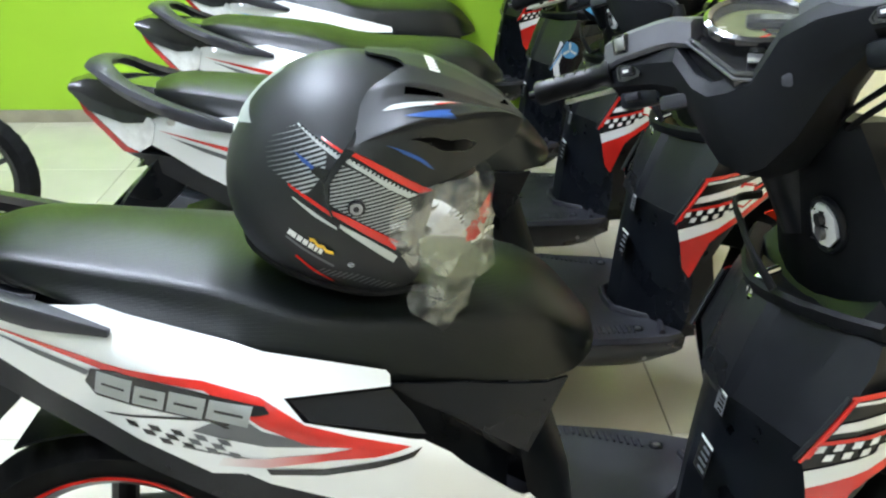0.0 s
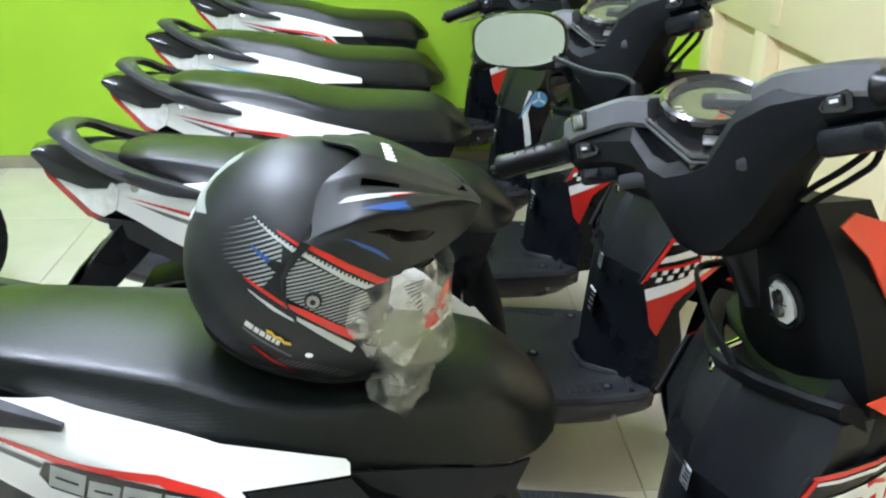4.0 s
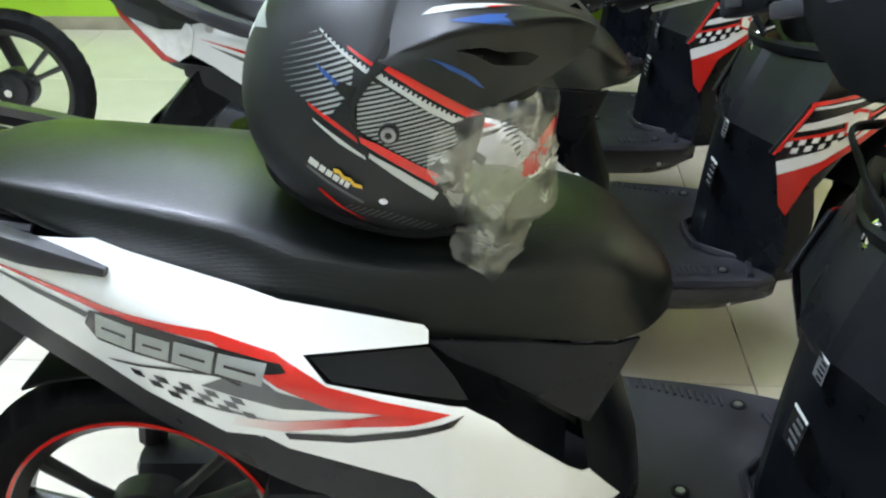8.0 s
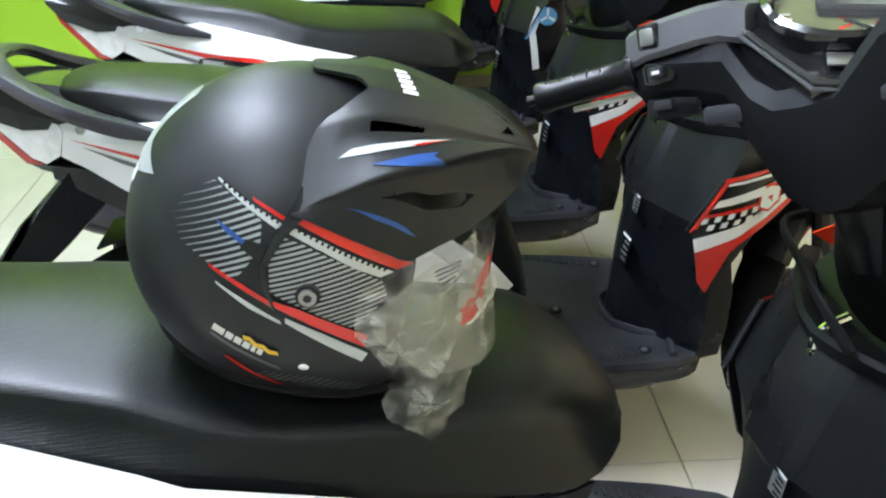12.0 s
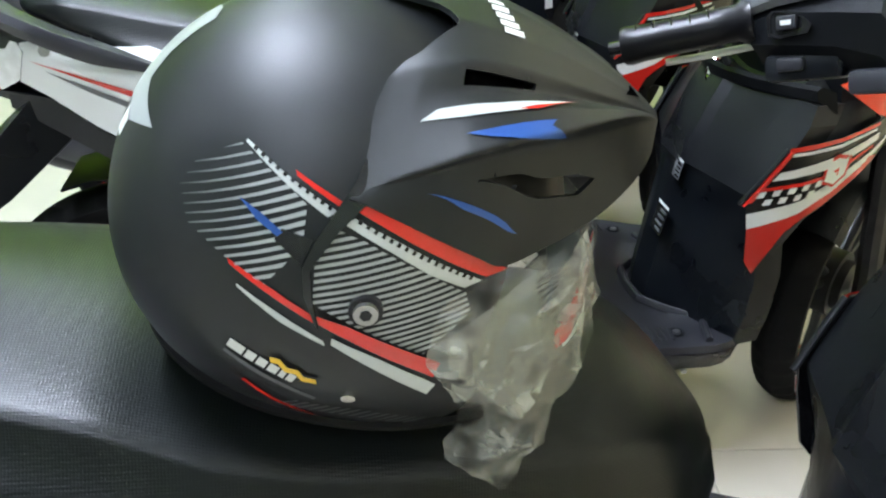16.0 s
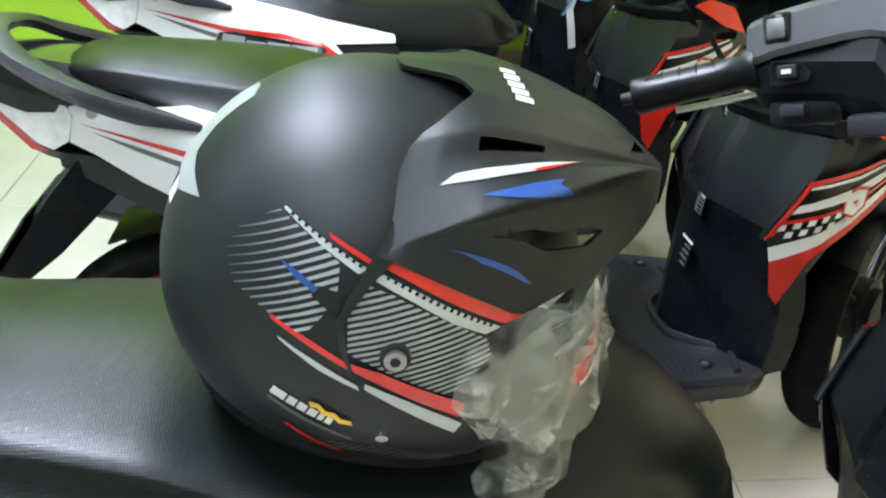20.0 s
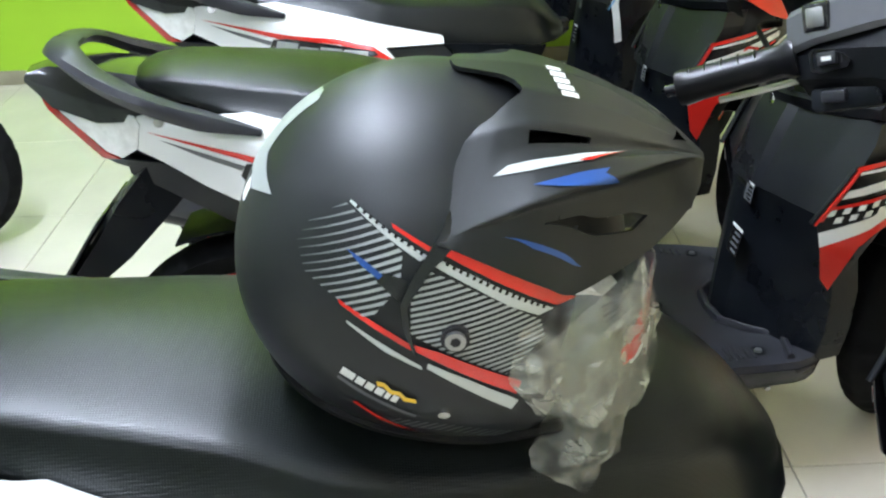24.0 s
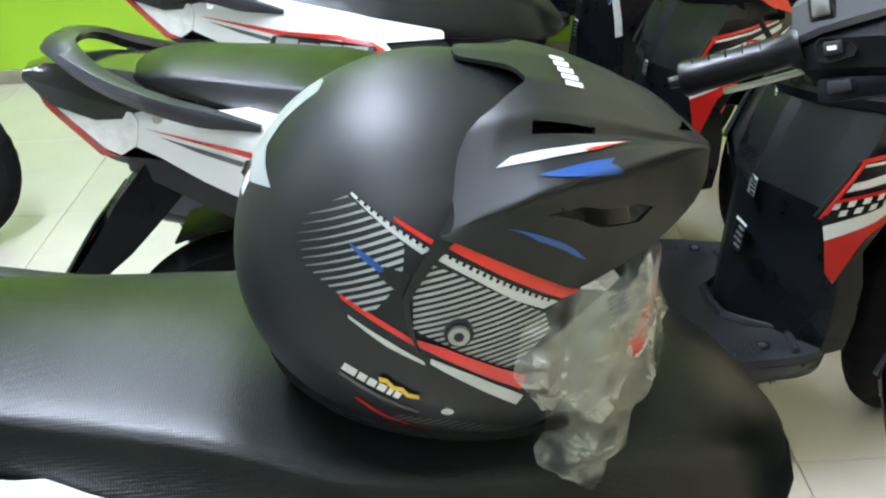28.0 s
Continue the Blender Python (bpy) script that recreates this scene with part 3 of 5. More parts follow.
    for x, w, wl, z in ((.56, .12, .15, .292), (.60, .17, .22, .289), (.64, .198, .285, .287), (.70, .212, .318, .285), (.80, .213, .300, .284), (.87, .214, .280, .285), (.92, .212, .258, .286), (.945, .205, .245, .288), (.965, .19, .22, .29)):
        deep = lerp(x, [.56, .7, .9, .965], [.07, .10, .10, .07])
        fb.append([(x, -w, z - .012), (x, -w + .004, z), (x, -w * .55, z + .002), (x, -w * .45, z - .003), (x, wl * .35, z - .003), (x, wl * .45, z + .002), (x, wl - .004, z), (x, wl, z - .012),
                   (x, wl * .92, z - .05), (x, wl * .62, z - deep), (x, -w * .62, z - deep), (x, -w * .92, z - .05)])
    skirt = [[(r[0][0], r[0][1] - .002, r[0][2] - .001), (r[11][0], r[11][1] - .002, r[11][2]), (r[10][0], r[10][1], r[10][2] - .002), (r[9][0], r[9][1], r[9][2] - .002), (r[8][0], r[8][1] + .002, r[8][2]), (r[7][0], r[7][1] + .002, r[7][2] - .001)] for r in fb]
    part("board_skirt", loft(skirt, closed=False), PLASTIC, root)
    board = part("floor_board", loft(fb), PLASTIC_G, root, "dark grey ribbed foot board")
    for k in range(8):
        part("grip_rib", box(.776 + k * .011, .781 + k * .011, -.188, -.150, .285, .2885, .0012, seg=1), PLASTIC_G, board)
    for k in range(14):
        x, y = .70 + k * .0115, .298 - max(0, k - 3) * .0052
        part("grip_rib", box(x, x + .005, y - .022, y + .004, .2845, .2885, .0012, seg=1), PLASTIC_G, board)
    for bx_, y in ((.867, -.166), (.878, .228), (.742, .02), (.66, -.166)):
        part("board_bolt", disc((bx_, y, .2865), (0, 0, 1), .0065, .005, 12), ALU, board)
        part("bolt_well", ring_profile((0, 0, 0), [(.0095, 0), (.0135, 0), (.0135, .0025), (.0095, .0025)], 16), PLASTIC, board).matrix_basis = pose(bx_, y, .285, 90)
    for side, y in ((-1, .198), (1, .262)):
        part("side_bolt", disc((.876, side * y, .232), (0, side, -.3), .005, .008, 12), ALU, board)
    # --- leg shield, inner side
    levels = ((.275, .838, .952, .195), (.33, .842, .962, .198), (.40, .850, .966, .198), (.47, .862, .955, .20), (.53, .876, .930, .202), (.545, .871, .928, .2045), (.58, .882, .948, .212), (.63, .898, .974, .216), (.66, .91, .99, .214), (.69, .925, 1.0, .205))
    rings, upper = [], []
    for z, xs, xe, w in levels:
        if z > .54:
            span = (-1, -.62, -.30, -.22, 0, .22, .30, .62, 1)
            back = [(xs + (xe - xs) * lerp(abs(t), [0, .22, .30, .62, 1], [0, .03, .20, .60, 1]), t * w, z) for t in span]
            upper.append(back + [(x + .05, y * .93, zz) for x, y, zz in back[::-1]])
            if z > .546:
                continue
        back = [(xs + (xe - xs) * abs(t) ** 1.15 if abs(t) > .28 else xs + (xe - xs) * .28 ** 1.15 * (abs(t) / .28) ** 3, t * w, z) for t in (-1, -.85, -.65, -.45, -.30, -.22, 0, .22, .30, .45, .65, .85, 1)]
        front = [(x + .05, y * .93, zz) for x, y, zz in back[::-1]]
        rings.append(back + front)
    part("leg_shield", loft(rings), PLASTIC, root, "black inner leg shield", 25)
    # same plastic as below, its ceiling reflection painted in as lighter grey
    part("upper_shield", loft(upper), PLASTIC_LIT, root, "black upper leg shield with folded facets, greyed as by ceiling light", 12)
    step = []
    for x, y in ((.905, -.198), (.918, -.130), (.868, -.092), (.833, -.055), (.827, 0), (.833, .055), (.868, .092), (.918, .130), (.905, .198)):
        step.append([(x - .001, y, .283), (x + .001, y, .293), (x + .004, y, .2955), (x + .009, y, .2955), (x + .012, y, .293), (x + .014, y, .283)])
    part("shield_step", loft(step), PLASTIC_G, root)
    part("strap", sweep(spline([(1.0, .19, .765), (.945, .155, .768), (.912, .04, .765), (.898, -.04, .752), (.915, -.075, .715)], 5), .004, .007, 8), RUBBER, root, "black rubber strap over the pocket")
    # pocket lip and key panel
    lip = []
    for t in (-1, -.8, -.5, -.2, 0, .2, .5, .8, 1):
        y = t * .200
        x = .912 + .085 * abs(t) ** 1.6
        z = .695 + .012 * abs(t) ** 2
        lip.append([(x + .004, y, z - .012), (x, y, z + .004), (x + .006, y, z + .010), (x + .03, y, z + .002), (x + .04, y, z - .03)])
    part("pocket_lip", loft(lip), MATTBLACK, root)
    kp = []
    for z, xs, w in ((.69, .985, .19), (.74, .975, .185), (.80, .962, .172), (.86, .948, .15), (.91, .935, .12), (.94, .93, .09)):
        ring = [(xs + .06 * abs(t) ** 2.2, t * w, z) for t in (-1, -.75, -.5, -.25, 0, .25, .5, .75, 1)]
        kp.append(ring + [(x + .08, y * .9, zz) for x, y, zz in ring[::-1]])
    part("key_panel", loft(kp), MATTBLACK, root)
    # key lock with its pale plate
    kx = lambda y, z: lerp(z, [.69, .80, .91], [.985, .962, .935]) + .06 * (abs(y) / .172) ** 2.2
    lock = sheet([(-.085 + .019 * sx * (1 if abs(sz) < .9 else .6), .806 + .028 * sz) for sx, sz in ((-1, -.5), (-.6, -1), (.6, -1), (1, -.5), (1, .5), (.6, 1), (-.6, 1), (-1, .5))], lambda y, z: (kx(y, z) - .008, y, z), .02, .006)
    lock = part("key_lock_plate", lock, WHITE_S, root, "pale oval key lock plate")
    part("key_hole", disc((kx(-.085, .814) - .012, -.085, .814), (-1, 0, -.2), .009, .008, 16), DARKMETAL, lock)
    part("shutter_knob", disc((kx(-.085, .796) - .012, -.084, .796), (-1, 0, -.2), .0105, .006, 16), SILVERGREY, lock)
    for dy, dz in ((-.009, .021), (.004, .022), (.013, .012), (.010, -.020), (-.013, .002)):
        part("lock_marking", sheet([(-.085 + dy - .004, .806 + dz - .0012), (-.085 + dy + .004, .806 + dz - .0012), (-.085 + dy + .004, .806 + dz + .0012), (-.085 + dy - .004, .806 + dz + .0012)], lambda y, z: (kx(y, z) - .0155, y, z), .02), BLACK_S, lock)
    ring = []
    for k in range(24):
        a = 2 * math.pi * k / 24
        y, z = -.085 + .025 * math.cos(a), .806 + .035 * math.sin(a)
        ring.append((kx(y, z) - .002, y, z))
    part("lock_bezel", sweep(ring + ring[:1], .004, .006, 8, up=(1, 0, 0)), PLASTIC, root)
    # hook
    part("bag_hook", sweep(spline([(.955, 0, .715), (.925, 0, .70), (.918, 0, .675), (.93, 0, .66)], 5), .006), CHROME, root)
    # warning labels on the spine
    for z, w, h in ((.533, .015, .017), (.443, .022, .026)):
        on = lambda y, zz: (lerp(zz, [.40, .53, .58], [.850, .876, .882]) - .0035 + .05 * max(0, abs(y) - .056), y, zz)
        lab = part("warning_label", sheet([(-.048 - w, z - h), (-.048 + w, z - h), (-.048 + w, z + h), (-.048 - w, z + h)], on, .03), GREY_S if h < .02 else BLACK_S, root, "small worn warning label")
        on2 = lambda y, zz: (on(y, zz)[0] - .001, y, zz)
        part("label_bar", sheet([(-.048 - w, z + h * .8), (-.048 + w, z + h * .8), (-.048 + w, z + h), (-.048 - w, z + h)], on2, .03), WHITE_S, lab)
        for k in range(4):
            zz = z + h * (.5 - .4 * k)
            part("label_line", sheet([(-.048 - w * .8, zz - h * .09), (-.048 + w * (.2 + .15 * (k % 3)), zz - h * .09), (-.048 + w * (.2 + .15 * (k % 3)), zz + h * .09), (-.048 - w * .8, zz + h * .09)], on2, .03), BLACK_S if h < .02 else GREY_S, lab)
    # --- front fairing with its graphics, both sides
    fair = []
    for x, w, z0, z1 in ((.955, .205, .40, .64), (.99, .212, .44, .70), (1.05, .20, .52, .76), (1.12, .165, .56, .80), (1.19, .11, .58, .80), (1.24, .05, .60, .76)):
        fair.append([(x, -w * .9, z0), (x, -w, (z0 * 2 + z1) / 3), (x, -w * .97, (z0 + z1 * 2) / 3), (x, -w * .75, z1), (x, w * .75, z1), (x, w * .97, (z0 + z1 * 2) / 3), (x, w, (z0 * 2 + z1) / 3), (x, w * .9, z0)])
    part("front_fairing", loft(fair), PLASTIC, root)
    def cheek(x, z, lift=0.0, s=-1):
        w = lerp(x, [.90, .955, .99, 1.05, 1.12, 1.2], [.205, .216, .22, .208, .178, .12])
        return (x, s * (w + lift - max(0, .5 - z) * .22), z)
    for side in (-1, 1):
        on = [lambda x, z, s=side, h=h: cheek(x, z, h, s) for h in (0.0, .0012, .002, .0028)]
        ch = part("fairing_cheek", sheet([(.918, .540), (.968, .630), (1.05, .642), (1.125, .655), (1.17, .67), (1.17, .62), (1.10, .571), (1.0, .507), (.985, .495), (.957, .410), (.940, .43)], on[0], .03, .004), BLACK_S, root, "fairing cheek with racing graphics")
        if accent is RED:
            part("red_base", sheet([(.922, .520), (1.0, .54), (1.12, .603), (1.14, .60), (1.10, .573), (1.0, .51), (.985, .497), (.957, .412), (.94, .435)], on[1], .03), cheek_base, ch)
            part("white_lower", sheet([(.921, .522), (1.0, .548), (1.12, .612), (1.16, .63), (1.15, .617), (1.0, .527), (.926, .497)], on[2], .03), accent2, ch)
            part("white_upper", sheet([(.948, .578), (1.04, .596), (1.13, .628), (1.13, .639), (1.04, .613), (.957, .592)], on[2], .03), accent2, ch)
            part("red_edge", sheet([(.916, .539), (.966, .631), (1.05, .644), (1.125, .657), (1.125, .651), (1.05, .637), (.973, .624), (.926, .541)], on[2], .03), cheek_base, ch)
            part("red_line", sheet([(.938, .566), (1.03, .585), (1.12, .622), (1.12, .617), (1.03, .578), (.935, .560)], on[2], .03), cheek_base, ch)
            part("white_pin", sheet([(.972, .622), (1.05, .634), (1.12, .648), (1.12, .644), (1.05, .628), (.970, .617)], on[2], .03), accent2, ch)
            for i in range(5 if accent is RED else 0):
                for j in range(2):
                    x0, z0 = .930 + i * .022 + j * .011, .549 + i * .0045 - j * .011
                    part("check", sheet([(x0, z0), (x0 + .011, z0 + .002), (x0 + .014, z0 + .012), (x0 + .003, z0 + .010)], on[2], .03), accent2, ch)
            # plain shield emblem
            part("emblem", sheet([(1.028, .572), (1.05, .565), (1.074, .580), (1.078, .612), (1.05, .618), (1.03, .608)], on[2], .03), accent, ch)
            part("emblem_face", sheet([(1.033, .576), (1.05, .570), (1.069, .583), (1.072, .607), (1.05, .612), (1.035, .604)], on[3], .03), accent2, ch)
        else:
            part("white_band", sheet([(.945, .628), (.922, .560), (.938, .44), (.957, .446), (.942, .553), (.962, .612)], on[1], .03), accent2, ch)
            part("emblem", sheet([(.976 + .028 * math.cos(a), .598 + .026 * math.sin(a)) for a in (2 * math.pi * k / 16 for k in range(16))], on[2], .03), accent, ch, "round light blue emblem")
            for k in range(3):
                a = radians(90 + 120 * k)
                part("emblem_arm", sheet([(.976 + r * math.cos(a + d), .598 + r * math.sin(a + d)) for r, d in ((.004, -.9), (.024, -.16), (.024, .16), (.004, .9))], on[3], .03), accent2, ch)
        part("shield_edge", sweep(spline([(.911, side * .203, .536), (.939, side * .212, .585), (.963, side * .217, .628)], 4), .005, .003), PLASTIC_LIT, root)
        part("red_trim", sweep(spline([(.916, side * .2075, .534), (.944, side * .2165, .583), (.968, side * .2215, .626)], 4), .0025, .0025, 6), accent, root)
        # upper red cowl beside the key panel
        cowl = lambda x, z, s=side: (x, s * (lerp(x, [.98, 1.1, 1.2], [.175, .155, .09]) - max(0, z - .80) * .22), z)
        part("upper_cowl", sheet([(1.0, .925), (1.04, .885), (1.075, .815), (1.10, .79), (1.16, .78), (1.13, .86), (1.08, .92), (1.02, .94)], cowl, .03, .004), accent if accent is not RED else ORANGE, root, "red upper front cowl" if accent is RED else "light blue upper front cowl")
        part("lower_wedge", sheet([(1.02, .725), (1.055, .737), (1.12, .715), (1.15, .66), (1.09, .682)], lambda x, z, s=side: (x, s * lerp(x, [1.0, 1.09, 1.2], [.219, .214, .17]), z), .02, .003), accent if accent is not RED else ORANGE, root, "red front cowl wedge" if accent is RED else "light blue front cowl wedge")
    # --- fork, front wheel, mudguard
    for y in (-.075, .075):
        fk = sweep([(1.14, y, .60), (1.23, y, .36), (1.275, y, .25)], [.022, .022, .026])
        bmesh.ops.transform(fk, matrix=FORK, verts=fk.verts)
        part("fork_leg", fk, DARKMETAL, root)
    add_wheel(root, "front", (1.285, 0, .252), .252, .042, FORK, RED)
    mg = []
    for d in range(-12, 150, 9):
        a = radians(d)
        mg.append([(1.285 + r * math.cos(a), y, .252 + r * math.sin(a)) for y, r in ((-.062, .262), (-.055, .282), (-.03, .294), (0, .298), (.03, .294), (.055, .282), (.062, .262))])
    mg = loft(mg, closed=False)
    thicken(mg, .003)
    bmesh.ops.transform(mg, matrix=FORK, verts=mg.verts)
    part("front_mudguard", mg, PLASTIC, root, "black front mudguard")
    # --- handlebar, turned to the left; x ahead, y left in its own measure
    def bar(name, bm, material, parent=root, label="", sharp=35):
        bmesh.ops.transform(bm, matrix=STEER, verts=bm.verts)
        return part(name, bm, material, parent, label, sharp)
    rings = []
    for y, x0, x1, z0, z1 in ((-.255, -.056, -.012, .985, 1.035), (-.19, -.062, .0, .980, 1.045), (-.13, -.066, .03, .935, 1.045), (-.085, -.070, .055, .885, 1.032), (-.045, -.078, .07, .855, .985), (-.015, -.081, .075, .850, .980), (.015, -.080, .072, .868, .980), (.04, -.074, .07, .905, .995),
                              (.07, -.066, .055, .952, 1.035), (.11, -.060, .03, .970, 1.040), (.155, -.058, .005, .975, 1.045), (.185, -.055, -.012, .985, 1.040)):
        zm = (z0 + z1) / 2
        rings.append([(x0 + .012, y, z0 + .010), (x0 + .001, y, zm - .010), (x0, y, z1 - .018), (x0 + .012, y, z1), (x1 - .012, y, z1), (x1, y, zm), (x1 - .01, y, z0 + .008), ((x0 + x1) / 2, y, z0)])
    cover = bar("handlebar_cover", loft(rings), MATTBLACK, label="black handlebar cover", sharp=28)
    bar("neck_cover", loft([[(cx + rx * math.cos(a), ry * math.sin(a), z) for a in (2 * math.pi * k / 14 for k in range(14))] for z, cx, rx, ry in ((.77, .115, .035, .04), (.83, .095, .04, .045), (.88, .075, .045, .05), (.93, .06, .05, .06))]), PLASTIC)
    for side in (-1, 1):
        rings = []
        for y, x0, x1, z in ((.052, -.044, .058, 1.070), (.078, -.050, .050, 1.078), (.10, -.055, .040, 1.078), (.13, -.059, .024, 1.075), (.16, -.060, .006, 1.072), (.187, -.057, -.008, 1.066)):
            if side < 0:
                y, z = .128 + (y - .078) * 1.16, z - .012
            rings.append([(x0 - .003, side * y, z - .034), (x0 + .001, side * y, z - .006), (x0 + .010, side * y, z), (x1 - .008, side * y, z + .003), (x1 + .002, side * y, z - .010), (x1, side * y, z - .034), (x0, side * y, z - .04)])
        bar("upper_cover", loft(rings), SILVERGREY, label="metallic grey upper handlebar cover", sharp=28)
        # switches
        o = 0 if side > 0 else -.06
        if side > 0:
            bar("switch_bezel", box(-.0635, -.05, .155 - .013, .155 + .013, 1.043, 1.070, .003), GLOSSBLACK, cover)
            bar("dip_switch", box(-.0652, -.05, side * (.155 - o) - .009, side * (.155 - o) + .009, 1.047, 1.066, .003), ALU, cover)
        yb = side * (.146 - o)
        well = [(-.0565, yb + q * side, 1.018 + r) for q, r in ((-.020, -.004), (-.017, -.010), (.008, -.013), (.018, -.010), (.019, .006), (.014, .011), (.004, .009), (-.014, .003))]
        bar("button_well", loft([well, [(-.0632, y, z) for _, y, z in well], [(-.0632, yb + (y - yb) * .86, 1.018 + (z - 1.018) * .86) for _, y, z in well], [(-.0615, yb + (y - yb) * .82, 1.018 + (z - 1.018) * .82) for _, y, z in well]]), GLOSSBLACK, cover)
        bar("horn_button", box(-.068, -.062, side * (.146 - o) - .009, side * (.146 - o) + .009, 1.012, 1.024, .002), PLASTIC_G, cover)
        bar("button_mark", box(-.0692, -.068, side * (.146 - o) - .005, side * (.146 - o) + .004, 1.016, 1.020), WHITE_S, cover)
        bar("switch_box", box(-.053, -.02, side * (.15 - o) - .045, side * (.15 - o) + .025, .968, .992, .006), PLASTIC, cover)
        bar("winker_switch", box(-.060, -.050, side * (.148 - o) - .012, side * (.148 - o) + .012, .977, .989, .003), PLASTIC_G, cover)
        bar("lower_bezel", box(-.070, -.05, side * .062 - .034, side * .062 + .034, .955, .975, .005), PLASTIC_G, cover)
        # grip, bar end, lever
        g0 = .185 if side > 0 else .25
        gp = [(-.046 - .042 * t, side * (g0 + .108 * t), 1.024 - .012 * t) for t in (0, .06, .12, .3, .5, .7, .85, .95, 1)]
        grip = bar("grip", sweep(gp, [.021, .021, .0165, .0165, .0165, .0168, .0172, .0185, .0175], None, 18), GRIPRUB, label="black rubber handlebar grip")
        for k in range(5):
            t0 = .2 + .14 * k
            bar("grip_groove", sweep(spline([(-.046 - .042 * (t0 + .05 * q) - .0160 * math.cos(radians(-50 + 50 * q)), side * (g0 + .108 * (t0 + .045 * q)), 1.024 - .012 * t0 + .0160 * math.sin(radians(-50 + 50 * q))) for q in (0, 1, 2, 2.6)], 3), .0011, .0011, 6), BLACK_S, grip)
        bar("bar_end", disc((-.0905, side * (g0 + .114), 1.0115), (-.38, side, -.1), .0065, .014, 14), GLOSSBLACK, grip)
        bar("brake_lever", sweep(spline([(-.035, side * (g0 - .05), 1.008), (-.025, side * (g0 - .02), 1.005), (-.033, side * (g0 + .02), 1.000), (-.052, side * (g0 + .055), .996), (-.062, side * (g0 + .080), .994)], 5), [.006] * 8 + [.0045] * 11 + [.006, .005], .0035, 10), LEVER, label="silver brake lever")
    # brake hose and cable below the throttle side
    for k, (dx, dz) in enumerate(((0, 0), (.012, -.014))):
        bar("brake_hose", sweep(spline([(-.02 + dx, -.235, 1.0), (-.03 + dx, -.225, .965 + dz), (-.02 + dx, -.19, .945 + dz), (.01 + dx, -.13, .925 + dz), (.04 + dx, -.07, .90 + dz)], 5), .0042, None, 8), RUBBER, cover)
    bar("hose_clamp", disc((-.028, -.222, .966), (0, .5, 1), .0075, .010, 10), ALU, cover)
    bar("throttle_housing", box(-.062, -.012, -.255, -.175, .958, .992, .010), PLASTIC, cover)
    # meter pod, its own measure: x up the face, y left
    dc = Vector((.084, .002, .003))
    face_up = Vector((-.12, -.30, .946)).normalized()
    face_on = Vector((.35, .90, .29))
    face_on = (face_on - face_up * face_on.dot(face_up)).normalized()
    P = Matrix.Translation(STEER @ Vector((.0215, -.004, 1.044))) @ Matrix((face_on, face_up.cross(face_on), face_up)).transposed().to_4x4() @ Matrix.Translation(-dc)
    def pod(name, bm, material, parent, label=""):
        bmesh.ops.transform(bm, matrix=P, verts=bm.verts)
        return part(name, bm, material, parent, label)
    outline = [(-.036, -.024), (-.036, .024), (.056, .086), (.118, .086), (.150, .064), (.166, .035), (.166, -.035), (.150, -.064), (.118, -.086), (.056, -.086)]
    mid = Vector((.07, 0))
    def grown(s, z):
        return [(mid.x + (x - mid.x) * s, mid.y + (y - mid.y) * s, z) for x, y in outline]
    meter = pod("meter_housing", loft([grown(.9, -.06), grown(1.04, -.014), grown(1.03, .002), grown(.985, .004), grown(.96, -.002)]), GLOSSBLACK, root, "gloss black meter housing")
    edge = grown(1.055, -.003)
    pod("edge_line", sweep([edge[8], edge[9], edge[0], edge[1], edge[2], edge[3]], .0022, .0022, 6), SILVERGREY, meter)
    pod("dial", disc(dc, (0, 0, 1), .056, .006, 36), DIAL, meter, "greenish round speedometer dial")
    rg = [(dc.x + .064 * math.cos(a), dc.y + .064 * math.sin(a), .009) for a in (2 * math.pi * k / 36 for k in range(37))]
    pod("dial_ring", sweep(rg, .008, .014, 8), GLOSSBLACK, meter)
    for k in range(15):
        a = radians(95 + k * 14)
        tk = box(-.005, .005, -.0009, .0009, 0, .001)
        bmesh.ops.transform(tk, matrix=Matrix.Translation((dc.x + .045 * math.cos(a), dc.y + .045 * math.sin(a), .0062)) @ Matrix.Rotation(a, 4, "Z"), verts=tk.verts)
        pod("dial_tick", tk, WHITE_S if k < 11 else accent, meter)
    pod("meter_bridge", box(dc.x - .010, dc.x + .022, -.058, .018, .006, .018, .006), PLASTIC, meter)
    pod("lcd", box(dc.x - .003, dc.x + .015, -.048, .000, .0181, .0190), LCD, meter)
    pod("dial_arc", sweep([(dc.x - .030 + .004 * k, dc.y - .004 - .012 * math.sin(k * .5), .0066) for k in range(7)], .0022, .0006, 6), ORANGE, meter)
    nd = box(-.028, .004, -.0018, .0018, .008, .010)
    bmesh.ops.transform(nd, matrix=Matrix.Translation((dc.x - .022, dc.y - .012, .002)) @ Matrix.Rotation(radians(55), 4, "Z"), verts=nd.verts)
    pod("needle", nd, BLACK_S, meter)
    pod("meter_glass", disc(dc + Vector((0, 0, .016)), (0, 0, 1), .056, .001, 36), METERGLASS, meter)
    pod("silver_badge", box(-.011, .011, -.012, .012, .003, .0058, .0008), ALU, meter, "small square silver badge")
    # left mirror
    st = spline([(-.022, .082, 1.070), (-.021, .084, 1.092), (-.012, .112, 1.110), (.006, .18, 1.132), (.024, .258, 1.170)], 6)
    stem = bar("mirror_stem", sweep(st, .0042, None, 10), PLASTIC, label="thin black mirror stem")
    bar("stem_boot", disc((-.022, .082, 1.082), (0, 0, 1), .011, .025, 14, r2=.007), RUBBER, stem)
